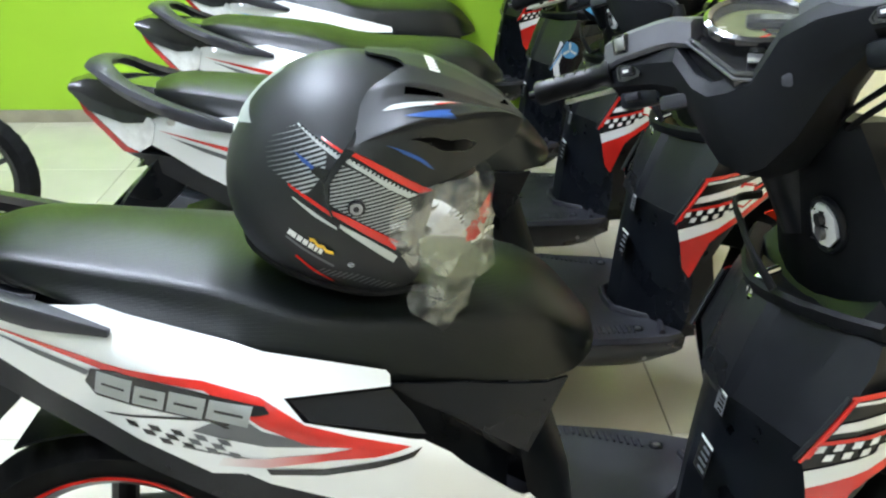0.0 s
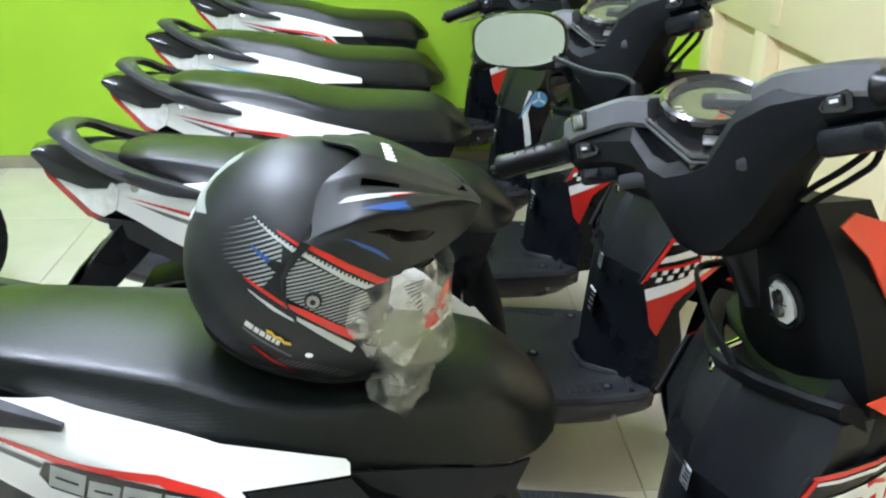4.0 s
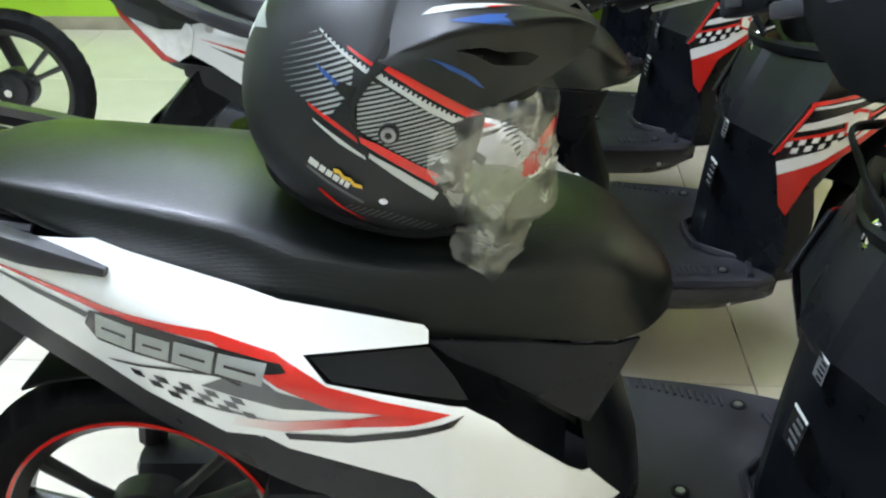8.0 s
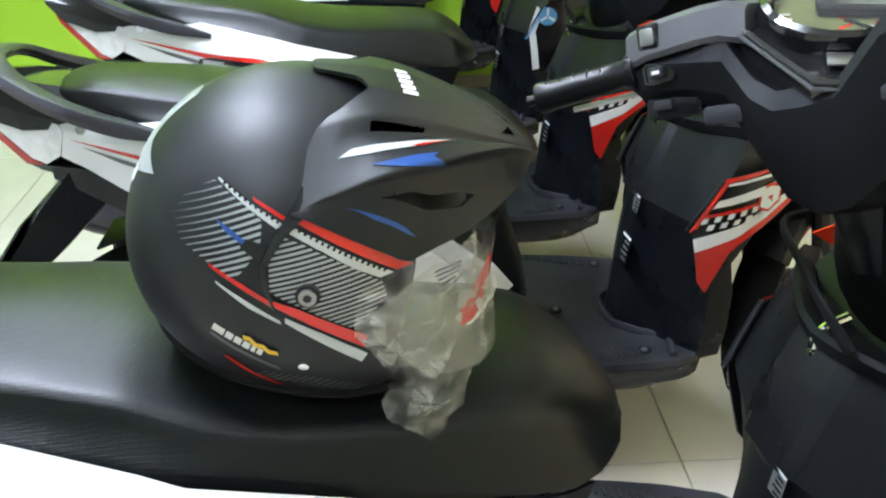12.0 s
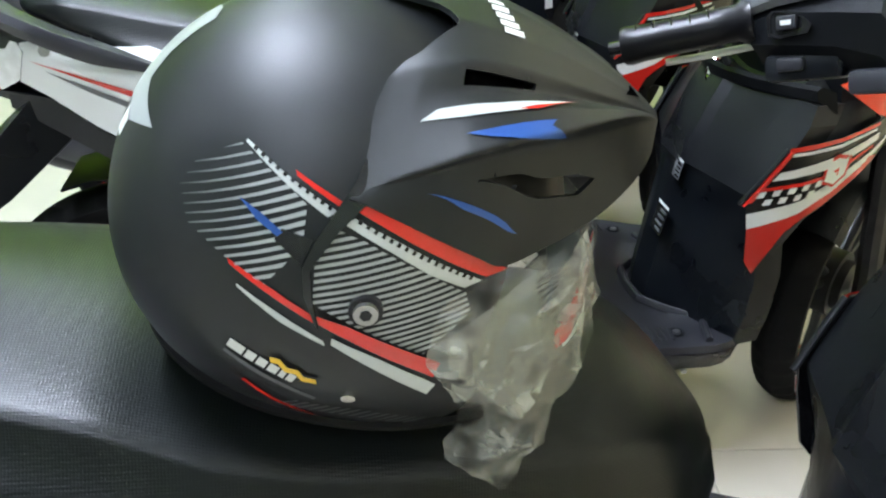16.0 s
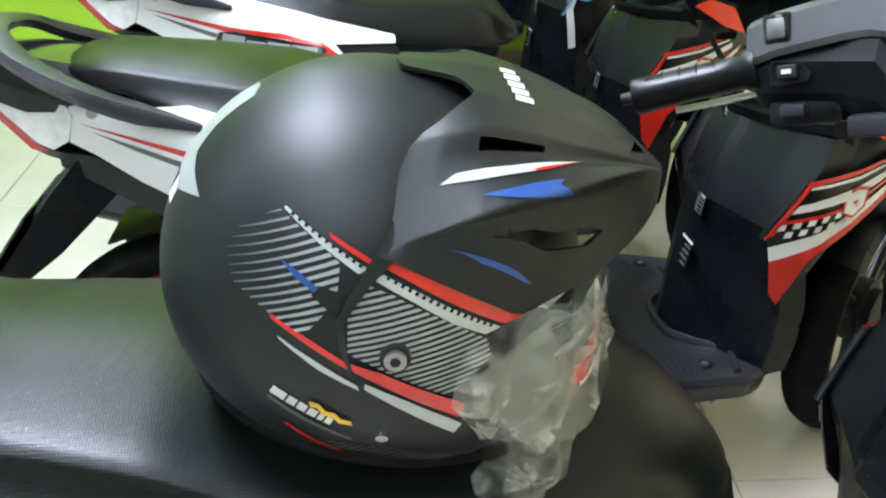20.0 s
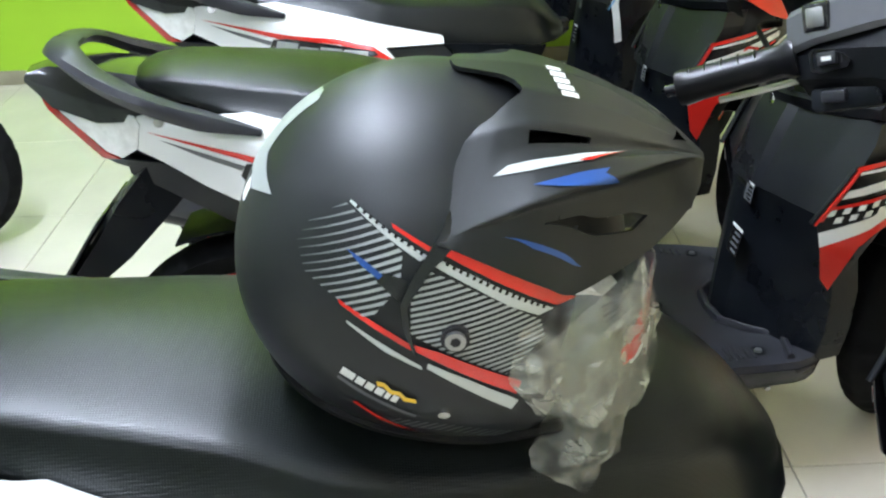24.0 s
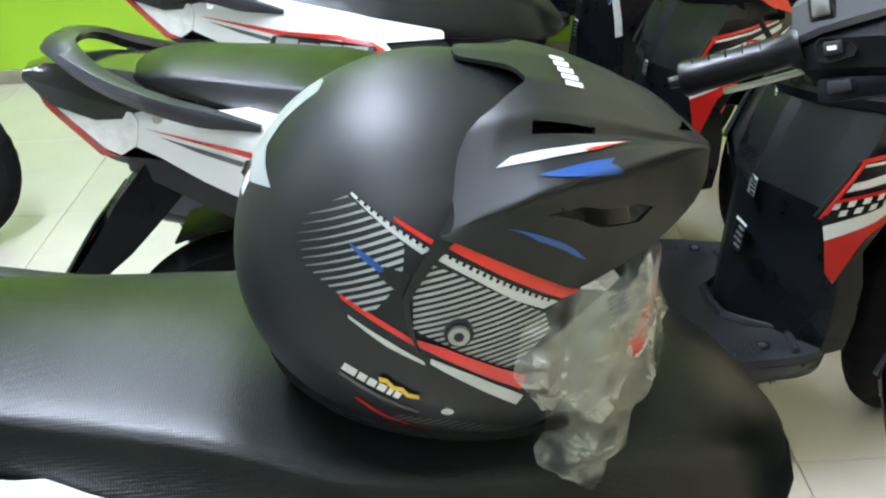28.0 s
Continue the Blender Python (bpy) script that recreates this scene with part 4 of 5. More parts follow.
    MM = Matrix.Translation((.018, .318, 1.212)) @ Matrix.Rotation(radians(32), 4, "Z") @ Matrix.Rotation(radians(9), 4, "X") @ Matrix.Rotation(radians(-12), 4, "Y")
    mo = [(.076 * (abs(math.cos(a)) ** .8) * (1 if math.cos(a) > 0 else -1), .043 * (abs(math.sin(a)) ** .7) * (1 if math.sin(a) > 0 else -1)) for a in (2 * math.pi * k / 32 for k in range(32))]
    mb = loft([[(x, y * s, z * s) for y, z in mo] for x, s in ((-.006, .95), (-.008, 1.0), (0, 1.03), (.015, .9), (.026, .5))])
    bmesh.ops.transform(mb, matrix=MM, verts=mb.verts)
    mb = bar("mirror_housing", mb, PLASTIC, label="black mirror housing")
    mg2 = loft([[(x, y * s, z * s) for y, z in mo] for x, s in ((-.0072, .955), (-.0095, .95))])
    bmesh.ops.transform(mg2, matrix=MM, verts=mg2.verts)
    bar("mirror_glass", mg2, MIRRORG, mb, "rear-view mirror glass")
    # stand
    part("side_stand", sweep([(.45, .12, .22), (.42, .20, .10), (.40, .235, .026)], .010), DARKMETAL, root)
    part("stand_foot", box(.37, .43, .215, .265, .018, .028, .003), DARKMETAL, root)
    return root
# ------------------------------------------------------------------ room
X0, X1, Y0, Y1, H = -6.1, 1.22, -3.4, 4.43, 2.8
wall_green = solid("wall_north", box(X0 - .15, X1 + .15, Y1, Y1 + .15, -.05, H), GREENWALL, "bright lime green painted plaster wall", "wall", "structure")
solid("wall_south", box(X0 - .15, X1 + .15, Y0 - .15, Y0, -.05, H), WHITEWALL, "plain white painted wall", "wall", "structure")
solid("wall_west", box(X0 - .15, X0, Y0, Y1, -.05, H), WHITEWALL, "plain white painted wall", "wall", "structure")
solid("ceiling", box(X0 - .15, X1 + .15, Y0 - .15, Y1 + .15, H, H + .1), CEILPAINT, "plain white painted ceiling", "ceiling", "structure")
# east wall with a row of shallow recesses below a ledge line
east = thing("wall_east", Matrix(), "cream painted wall with shallow recessed panels", "wall", "", "structure")
part("wall_face", box(X1 + .06, X1 + .15, Y0, Y1, -.05, H), CREAMWALL, east)
part("upper_band", box(X1, X1 + .06, Y0, Y1, .728, H, .004), CREAMWALL, east)
part("lower_band", box(X1, X1 + .06, Y0, Y1, -.05, .18, .004), CREAMWALL, east)
for y0 in (4.30, 3.67, 2.65, 1.63, .61, -.41, -1.43, -2.45):
    part("pier", box(X1 + .001, X1 + .06, y0, y0 + .13, .18, .728, .004), CREAMWALL, east)
part("column", box(X1 - .012, X1 + .06, 3.56, 3.67, .775, H, .004), CREAMWALL, east)
part("column", box(X1 - .012, X1 + .06, 1.52, 1.63, .775, H, .004), CREAMWALL, east)
solid("baseboard", box(X0, X1, Y1 - .012, Y1, 0, .06, .002), SKIRT, "low tiled skirting along the green wall", "skirting", "structure")

# fluorescent lamps at the ceiling, the added fill lamp among them
for lx, ly, lz, ll, lp in LAMPS:
    lamp = thing("ceiling_lamp", pose(lx, ly, H), "white fluorescent batten lamp on the ceiling, out of view", "ceiling lamp", "ceiling lamps")
    part("lamp_body", box(-.03, .03, -ll / 2 - .05, ll / 2 + .05, -.045, 0, .008), LAMPBODY, lamp)
    part("lamp_tube", sweep([(0, -ll / 2, -.085), (0, 0, -.085), (0, ll / 2, -.085)], .016, None, 16), glow("tube_glow", lp), lamp)
    for sx in (-1, 1):
        part("tube_holder", box(-.014, .014, sx * ll / 2 - .012, sx * ll / 2 + .012, -.105, -.04, .003), LAMPBODY, lamp)

# ----------------------------------------------------- the row of scooters
LEAN, HEAD = -5, 3
BASE = (-.61, 1.285)
ROW = [(0.0, 0.0), (.028, .75), (-.022, 1.375), (-.072, 2.01), (-.105, 2.83)]
first = build_scooter(RED, WHITE_S, RED, "row of scooters", "black and white scooter with red graphics, helmet on its seat", pose(BASE[0], BASE[1], 0, LEAN, 0, HEAD))
for dx, dy in ROW[1:3]:
    c = copy_thing(first, pose(BASE[0] + dx, BASE[1] + dy, 0, LEAN, 0, HEAD))
    tagged(c, "black and white scooter with red graphics, parked in a row")
build_scooter(LBLUE_S, WHITE_S, WHITE_S, "row of scooters", "black and white scooter with light blue graphics, parked in a row", pose(BASE[0] + ROW[3][0], BASE[1] + ROW[3][1], 0, LEAN, 0, HEAD))
c = copy_thing(first, pose(BASE[0] + ROW[4][0], BASE[1] + ROW[4][1], 0, LEAN, 0, HEAD))
tagged(c, "black and white scooter with red graphics, beside the green wall")

# ------------------------------------ front end of a motorcycle behind them
bike = thing("motorcycle", pose(-1.655, 3.0, 0, -4, 0, 2), "front end of a parked motorcycle with white mudguard", "motorcycle")
add_wheel(bike, "front", (0, 0, .244), .244, .036, None, None)
mg = []
for d in range(66, 150, 7):
    a = radians(d)
    mg.append([(.31 * math.cos(a), y, .262 + r * math.sin(a)) for y, r in ((-.06, .30), (-.05, .325), (0, .338), (.05, .325), (.06, .30))])
mg = loft(mg, closed=False)
thicken(mg, .003)
part("front_mudguard", mg, WHITE, bike, "glossy white front mudguard")
for y in (-.085, .085):
    part("fork_leg", sweep([(-.02, y, .262), (-.10, y, .50), (-.20, y, .78)], [.022, .024, .022]), DARKMETAL, bike)
part("steering_yoke", box(-.24, -.16, -.11, .11, .76, .81, .01), DARKMETAL, bike)
part("fairing", loft([[(x, -w, z0), (x, -w, z1), (x, w, z1), (x, w, z0)] for x, w, z0, z1 in ((-.16, .08, .62, .86), (-.26, .17, .45, .95), (-.42, .18, .42, .98), (-.9, .12, .40, .80))]), WHITE, bike)
part("rear_support", box(-1.35, -.85, -.1, .1, .0, .75, .05), PLASTIC, bike)

# ---------------------------------------------------------------- helmet
HM = pose(-.245, 1.315, .890, 0, 20, 0)
helmet = thing("helmet", HM, "matt black open-face helmet with red stripes, resting on the seat", "helmet")
RA, RB_, RC = .152, .135, .148


def girth(z):
    """How full the shell is at a height: 1 at its equator."""
    q = min(1.0, abs(z / RC))
    ce = max(0.0, 1 - q * q) ** 0.5
    return ce if z >= 0 else 0.5 * max(0.0, 1 - q ** 2.6) ** 0.5 + 0.5 * ce


def length_at(x, z):
    """Half the shell's length; the cheeks run further ahead than the brow."""
    return RA * (lerp(z, [-.06, .0], [1.36, 1.0]) if x > 0 else 1.0)


def shell_point(az, z, k=1.0):
    """az from straight ahead to the left, z up."""
    ca, sa, g = math.cos(az), math.sin(az), girth(z)
    return Vector((length_at(ca, z) * ca * g * k, RB_ * sa * g * k, z * k))


def rim_height(x):
    return lerp(x, [-.15, -.02, .05, .085, .105], [-.114, -.113, -.110, -.098, -.080])


def rim_point(az, k=1.0):
    z = -.11
    for _ in range(6):
        z = rim_height(shell_point(az, z).x)
    return shell_point(az, z, k)


def shell(k, thick, front_open=True):
    bm = bmesh.new()
    NA, NE = 90, 34
    rows = []
    low = [rim_point(2 * math.pi * i / NA).z for i in range(NA)]
    for j in range(NE):
        t = math.sin(math.pi / 2 * j / NE)
        rows.append([bm.verts.new(shell_point(2 * math.pi * i / NA, low[i] + (RC - low[i]) * t, k)) for i in range(NA)])
    top = bm.verts.new((0, 0, RC * k))
    for a, b in zip(rows, rows[1:]):
        for i in range(NA):
            bm.faces.new((a[i], a[(i + 1) % NA], b[(i + 1) % NA], b[i]))
    for i in range(NA):
        bm.faces.new((rows[-1][i], rows[-1][(i + 1) % NA], top))
    if front_open:
        gone = []
        for f in bm.faces:
            c = f.calc_center_median()
            if c.x > lerp(c.z, [-.09, -.05, -.03, .05], [.104, .104, .094, .090]) and c.z < .055:
                gone.append(f)
        bmesh.ops.delete(bm, geom=gone, context="FACES")
    if thick:
        thicken(bm, thick)
    return bm


def on_shell(lift=0.0, side=-1):
    """Side view of the helmet (x, z) laid on its shell."""
    def fn(x, z):
        g = girth(z)
        y = RB_ * max(g * g - (x / length_at(x, z)) ** 2, 0.0004) ** 0.5
        n = Vector((x / RA ** 2, y / RB_ ** 2, z / RC ** 2)).normalized()
        p = Vector((x, y, z)) + n * lift
        return (p.x, side * p.y, p.z)
    return fn


def clipped(poly, area):
    """poly cut down to a convex area, given clockwise or not."""
    n = len(area)
    turn = sum(area[i][0] * area[(i + 1) % n][1] - area[(i + 1) % n][0] * area[i][1] for i in range(n))
    for i in range(n):
        (ax, ay), (bx, by) = area[i], area[(i + 1) % n]
        inside = lambda p: ((bx - ax) * (p[1] - ay) - (by - ay) * (p[0] - ax)) * (1 if turn > 0 else -1)
        out = []
        for j in range(len(poly)):
            p, q = poly[j - 1], poly[j]
            sp, sq = inside(p), inside(q)
            if (sp < 0) != (sq < 0):
                t = sp / (sp - sq)
                out.append((p[0] + (q[0] - p[0]) * t, p[1] + (q[1] - p[1]) * t))
            if sq >= 0:
                out.append(q)
        poly = out
        if len(poly) < 3:
            return []
    return poly


part("shell", shell(1.0, .006), HELMET, helmet, "matt black helmet shell", 50)
part("lining", shell(.945, 0), FOAM, helmet)
part("rim_trim", sweep([rim_point(a) for a in (radians(44 + 4 * k) for k in range(69))], .005, .006, 8), RUBBER, helmet)


# peak: five lines run from its rear edge to the nose; (x, half width, height)
def smooth_line(pts):
    q = spline(pts, 8)
    return [p.x for p in q], [p.y for p in q], [p.z for p in q]


CROWN = smooth_line([(-.05, 0, .1455), (-.01, 0, .1555), (.018, 0, .1620), (.044, 0, .1645), (.066, 0, .1640), (.089, 0, .1615), (.114, 0, .1565), (.139, 0, .150), (.159, 0, .143), (.171, 0, .1375)])
SHOULDER = smooth_line([(-.05, .038, .1425), (-.012, .040, .152), (.013, .042, .1575), (.040, .041, .1600), (.066, .038, .1595), (.09, .034, .158), (.114, .028, .154), (.139, .019, .1485), (.157, .011, .1425), (.171, .0035, .137)])
UPPER = smooth_line([(-.05, .080, .112), (-.018, .080, .1255), (-.009, .079, .1315), (.004, .078, .1395), (.021, .076, .1465), (.04, .072, .1500), (.06, .067, .1513), (.082, .060, .151), (.106, .050, .1490), (.131, .036, .146), (.155, .020, .1415), (.171, .006, .1362)])
RIDGE = smooth_line([(-.05, .121, .060), (-.020, .122, .071), (.001, .1205, .086), (.016, .120, .098), (.030, .1185, .1095), (.045, .1155, .1195), (.061, .109, .128), (.079, .100, .1345), (.098, .087, .1405), (.12, .068, .1445), (.14, .047, .1445), (.157, .026, .1405), (.171, .010, .1353)])
LIP = smooth_line([(-.05, .124, .069), (-.016, .1265, .0695), (.009, .1275, .0665), (.037, .1265, .0620), (.060, .123, .0575), (.080, .117, .0540), (.10, .109, .069), (.118, .098, .082), (.132, .087, .094), (.146, .071, .106), (.157, .054, .115), (.166, .034, .122), (.171, .016, .126)])


def at_line(line, x):
    return lerp(x, line[0], line[1]), lerp(x, line[0], line[2])


def peak_section(x):
    """Half a cross-section (v, y, z) from the crown to the lower lip, with its groove and step."""
    (y0, z0), (ya, za), (y1, z1), (y2, z2), (y4, z4) = [at_line(q, x) for q in (CROWN, SHOULDER, UPPER, RIDGE, LIP)]
    g = lerp(x, [.0, .04, .12, .165], [0, 1, 1, 0])
    h = lerp(x, [-.005, .03, .13, .166], [0, 1, 1, 0])
    mix = lambda f: (y1 + (y2 - y1) * f, z1 + (z2 - z1) * f)
    (yg, zg), (yf, zf) = mix(.24), mix(.55)
    d = lambda f: (y2 + (y4 - y2) * f, z2 + (z4 - z2) * f)
    (y3, z3), (y5, z5) = d(.10), d(.5)
    return [(0, y0, z0), (.2, ya, za), (.40, y1, z1), (.46, yg - .0030 * g, zg - .0035 * g), (.58, yf + .0015 * h, zf + .001 * h), (.70, y2 + .0022 * h, z2 + .0012 * h),
            (.745, y3 - .0040 * h, z3 - .0010 * h), (.86, y5 - .0015 * h, z5), (1.0, y4, z4)]


def peak_table():
    """Smoothed sections at even steps of x: heights and half widths over 201 values of v."""
    vs, w = np.linspace(0, 1, 201), np.hanning(13) / np.hanning(13).sum()
    tables = ([], [])
    for x in TABLE_X:
        sec = peak_section(float(x))
        for k, flip in ((1, -1), (2, 1)):
            q = np.interp(vs, [r[0] for r in sec], [r[k] for r in sec])
            tables[k - 1].append(np.convolve(np.concatenate([flip * q[6:0:-1], q, 2 * q[-1] - q[-2:-8:-1]]), w, "valid"))
    return np.array(tables[0]), np.array(tables[1])


TABLE_X = np.linspace(-.05, .171, 222)
TABLE_Y, TABLE_Z = peak_table()


def peak_at(x, v):
    i, j = min(max((x + .05) / .001, 0), 220.999), min(max(v * 200, 0), 199.999)
    i0, j0 = int(i), int(j)
    f, g = i - i0, j - j0
    return [float((t[i0, j0] * (1 - g) + t[i0, j0 + 1] * g) * (1 - f) + (t[i0 + 1, j0] * (1 - g) + t[i0 + 1, j0 + 1] * g) * f) for t in (TABLE_Y, TABLE_Z)]


def peak_point(x, a, lift=0.0):
    """x ahead; a from -1 (lower right lip) over the crown to 1."""
    y, z = peak_at(x, abs(a))
    if lift:
        y0, z0 = peak_at(x, max(0, abs(a) - .01))
        y1, z1 = peak_at(x, min(1, abs(a) + .01))
        n = math.hypot(y1 - y0, z1 - z0) or 1
        y, z = y - (z1 - z0) / n * lift, z + (y1 - y0) / n * lift
    return (x, math.copysign(y, a) if a else 0.0, z)


def rear_edge(a):
    """Where the peak begins: a tongue over the crown, a deep notch, then the wings."""
    return lerp(abs(a), [0, .055, .075, .095, .115, .15, .20, .23, .26, .344, .376, .408, .464, .536, .592, .672, .80, .90, 1.0], [-.033, -.031, -.027, -.010, .003, .010, .0145, .0135, .009, -.003, -.0115, -.0170, -.0195, -.0185, -.0168, -.0155, -.0165, -.018, -.019])


def nose_edge(a):
    return lerp(abs(a), [0, .4, .7, 1.0], [.1710, .1706, .1698, .1690])


VENTS = [[(.0210, .416), (.042, .423), (.0645, .431), (.0645, .456), (.0225, .456)], [(.042, .808), (.0675, .800), (.105, .838), (.1185, .872), (.1095, .896), (.0705, .842)]]


def inside(p, poly):
    hit = False
    for (x0, y0), (x1, y1) in zip(poly, poly[1:] + poly[:1]):
        if (y0 > p[1]) != (y1 > p[1]) and p[0] < x0 + (p[1] - y0) / (y1 - y0) * (x1 - x0):
            hit = not hit
    return hit


def snapped(p, poly, reach):
    """p moved on to the nearest side of poly if that lies within reach; across is weighed to metres."""
    best, got = reach, p
    for (x0, y0), (x1, y1) in zip(poly, poly[1:] + poly[:1]):
        dx, dy = x1 - x0, (y1 - y0) * .22
        t = min(1, max(0, ((p[0] - x0) * dx + (p[1] - y0) * .22 * dy) / (dx * dx + dy * dy)))
        q = (x0 + (x1 - x0) * t, y0 + (y1 - y0) * t)
        d = math.hypot(q[0] - p[0], (q[1] - p[1]) * .22)
        if d < best:
            best, got = d, q
    return got


def peak_mesh():
    NV, NX = 240, 150
    bm = bmesh.new()
    grid, where = [], {}
    for j in range(NX + 1):
        row = []
        for i in range(NV + 1):
            a = -1 + 2 * i / NV
            r, n = rear_edge(a), nose_edge(a)
            x = r + (n - r) * (j / NX)
            p = (x, abs(a))
            for poly in VENTS:
                p = snapped(p, poly, .0011)
            v = bm.verts.new(peak_point(p[0], math.copysign(p[1], a)))
            where[v] = p
            row.append(v)
        grid.append(row)
    for r0, r1 in zip(grid, grid[1:]):
        for i in range(NV):
            q = (r0[i], r0[i + 1], r1[i + 1], r1[i])
            m = (sum(where[v][0] for v in q) / 4, sum(where[v][1] for v in q) / 4)
            if not any(inside(m, poly) for poly in VENTS):
                bm.faces.new(q)
    bmesh.ops.delete(bm, geom=[v for v in bm.verts if not v.link_faces], context="VERTS")
    thicken(bm, .0032)
    return bm


peak = part("peak", peak_mesh(), HELMET, helmet, "matt black peak with vents", 40)
for side in (-1, 1):
    sp = [(-.016, .071), (-.020, .060), (-.026, .042), (-.028, .024), (-.022, .009), (-.011, -.006), (-.002, -.018), (.035, -.0305), (.070, -.044), (.082, -.01), (.084, .049), (.060, .0565), (.037, .0610), (.009, .0660)]
    part("side_plate", sheet(sp, on_shell(.0035, side), .012, .003), HELMET, helmet)
    blade = [(-.0160, .086), (-.0175, .074), (-.021, .063), (-.027, .042), (-.029, .024), (-.023, .009), (-.012, -.006), (-.009, -.009), (-.018, .009), (-.0245, .024), (-.0215, .036), (-.017, .050), (-.010, .064), (-.003, .0745), (.004, .086)]
    part("plate_edge", sheet(blade, lambda x, z, sd=side: on_shell(lerp(z, [0, .04, .07, .086], [.0048, .0056, .0062, .0025]), sd)(x, z), .006, .003), SATIN, helmet)
    d1, d2, d3 = on_shell(.0008, side), on_shell(.0040, side), on_shell(.0046, side)
    # carbon-look hatching, on the shell and on the plate
    for area, slope, pitch, wide, fn in (([(-.076, .070), (-.098, .050), (-.104, .030), (-.094, .014), (-.066, .0075), (-.030, .001), (-.026, .004), (-.031, .026), (-.029, .044), (-.025, .054), (-.050, .060)], .76, .0060, .0034, on_shell(.0007, side)),
                                         ([(-.018, .050), (-.024, .030), (-.017, .006), (.055, -.011), (.072, .020), (.062, .035), (.039, .040), (.013, .048)], .60, .0047, .0023, d2)):
        for k in range(-34, 36):
            c = .030 + k * pitch
            strip = [(-.11, c - .11 * slope), (.09, c + .09 * slope), (.09, c + .09 * slope + wide), (-.03, c - .03 * slope + wide), (-.11, c - .11 * slope + wide * .12)]
            strip = clipped(strip, area)
            if len(strip) > 2:
                part("hatch_line", sheet(strip, fn, .012), HATCH_S, helmet)
    part("red_stripe", sheet([(-.049, .0685), (-.020, .0635), (-.0185, .0600), (-.047, .0660)], d1, .012), RED, helmet)
    part("red_stripe", sheet([(-.015, .0675), (.009, .0640), (.038, .0585), (.073, .0505), (.085, .0470), (.072, .0425), (.040, .0505), (.010, .0575), (-.014, .0625)], d3, .012), RED, helmet)
    part("white_stripe", sheet([(-.077, .0700), (-.048, .0635), (-.021, .0580), (-.0255, .0535), (-.050, .0598), (-.0775, .0685)], d1, .012), STRIPE_W, helmet)
    part("white_stripe", sheet([(-.0165, .0590), (.011, .0545), (.041, .0475), (.070, .0405), (.061, .0355), (.039, .0400), (.013, .0475), (-.0165, .0540)], d3, .012), STRIPE_W, helmet)
    part("red_stripe", sheet([(-.068, .0085), (-.038, .0030), (-.0155, -.0030), (-.0125, -.0080), (-.036, -.0020), (-.066, .0055)], d1, .012), RED, helmet)
    part("red_stripe", sheet([(-.0130, .0010), (.005, .0005), (.031, -.0050), (.056, -.0110), (.066, -.0140), (.066, -.0250), (.058, -.0220), (.012, -.0090), (-.0100, -.0035)], on_shell(.0068, side), .012), RED, helmet)
    part("white_stripe", sheet([(-.059, -.0035), (-.030, -.0105), (-.002, -.0185), (-.001, -.0215), (-.029, -.0155), (-.058, -.0055)], d1, .012), STRIPE_W, helmet)
    part("white_stripe", sheet([(.000, -.0115), (.031, -.0185), (.063, -.0290), (.072, -.0330), (.070, -.0420), (.035, -.0285), (.001, -.0160)], d3, .012), STRIPE_W, helmet)
    teeth = bmesh.new()
    for (xa, za), (xb, zb), fn in (((-.072, .0690), (-.022, .0582), on_shell(.0018, side)), ((-.014, .0592), (.066, .0415), on_shell(.0054, side))):
        n = int((xb - xa) / .0045)
        for k in range(n):
            x, z = xa + (xb - xa) * k / n, za + (zb - za) * k / n
            teeth.faces.new([teeth.verts.new(fn(x + dx, z + dz)) for dx, dz in ((0, .0007), (.0020, .0002), (.0014, -.0020), (-.0006, -.0015))])
    part("stripe_teeth", teeth, BLACK_S, helmet)
    part("blue_flash", sheet([(-.072, .0430), (-.058, .0410), (-.045, .0370), (-.047, .0335), (-.060, .0370)], on_shell(.0016, side), .015), BLUE_S, helmet)
    part("dark_flash", sheet([(-.046, .0385), (-.0285, .0400), (-.0300, .0240), (-.048, .0315)], on_shell(.0016, side), .015), BLACK_S, helmet)
    # plain bars for the sponsor's lettering and its yellow wave
    for x0, x1 in ((-.051, -.041), (-.0395, -.0335), (-.032, -.026), (-.0245, -.0185), (-.017, -.0135), (-.012, -.0075)):
        zt = lambda x: -.0425 - .24 * (x + .051)
        part("lettering_bar", sheet([(x0, zt(x0)), (x1, zt(x1)), (x1 - .001, zt(x1) - .0075), (x0 - .001, zt(x0) - .0075)], d1, .012), WHITE_S, helmet)
    part("lettering_bar", sheet([(-.052, -.0530), (-.030, -.0595), (.010, -.0700), (.0095, -.0735), (-.031, -.0630), (-.0525, -.0560)], d1, .012), GREY_S, helmet)
    part("yellow_wave", sheet([(-.027, -.0425), (-.021, -.0415), (-.015, -.0465), (-.009, -.0455), (-.004, -.0500), (.003, -.0495), (.005, -.0535), (-.004, -.0545), (-.009, -.0500), (-.015, -.0510), (-.021, -.0460), (-.025, -.0470)], on_shell(.0020, side), .012), YELLOW_S, helmet)
    part("red_low", sheet([(-.034, -.0740), (-.010, -.0870), (.016, -.0975), (.018, -.1005), (-.012, -.0905), (-.036, -.0770)], d1, .012), RED, helmet)
    for k in range(14):
        x0 = .000 + k * .0065
        zt = lerp(x0, [0, .04, .09], [-.080, -.074, -.078])
        part("hatch_line", sheet([(x0, zt), (x0 + .0022, zt), (x0 - .0070, zt - .0135), (x0 - .0092, zt - .0135)], d1, .012), GREY_S, helmet)
    wrap_back = lambda phi, z, sd=side, k=1.004: tuple(shell_point(math.pi - sd * radians(phi * 100), z, k))
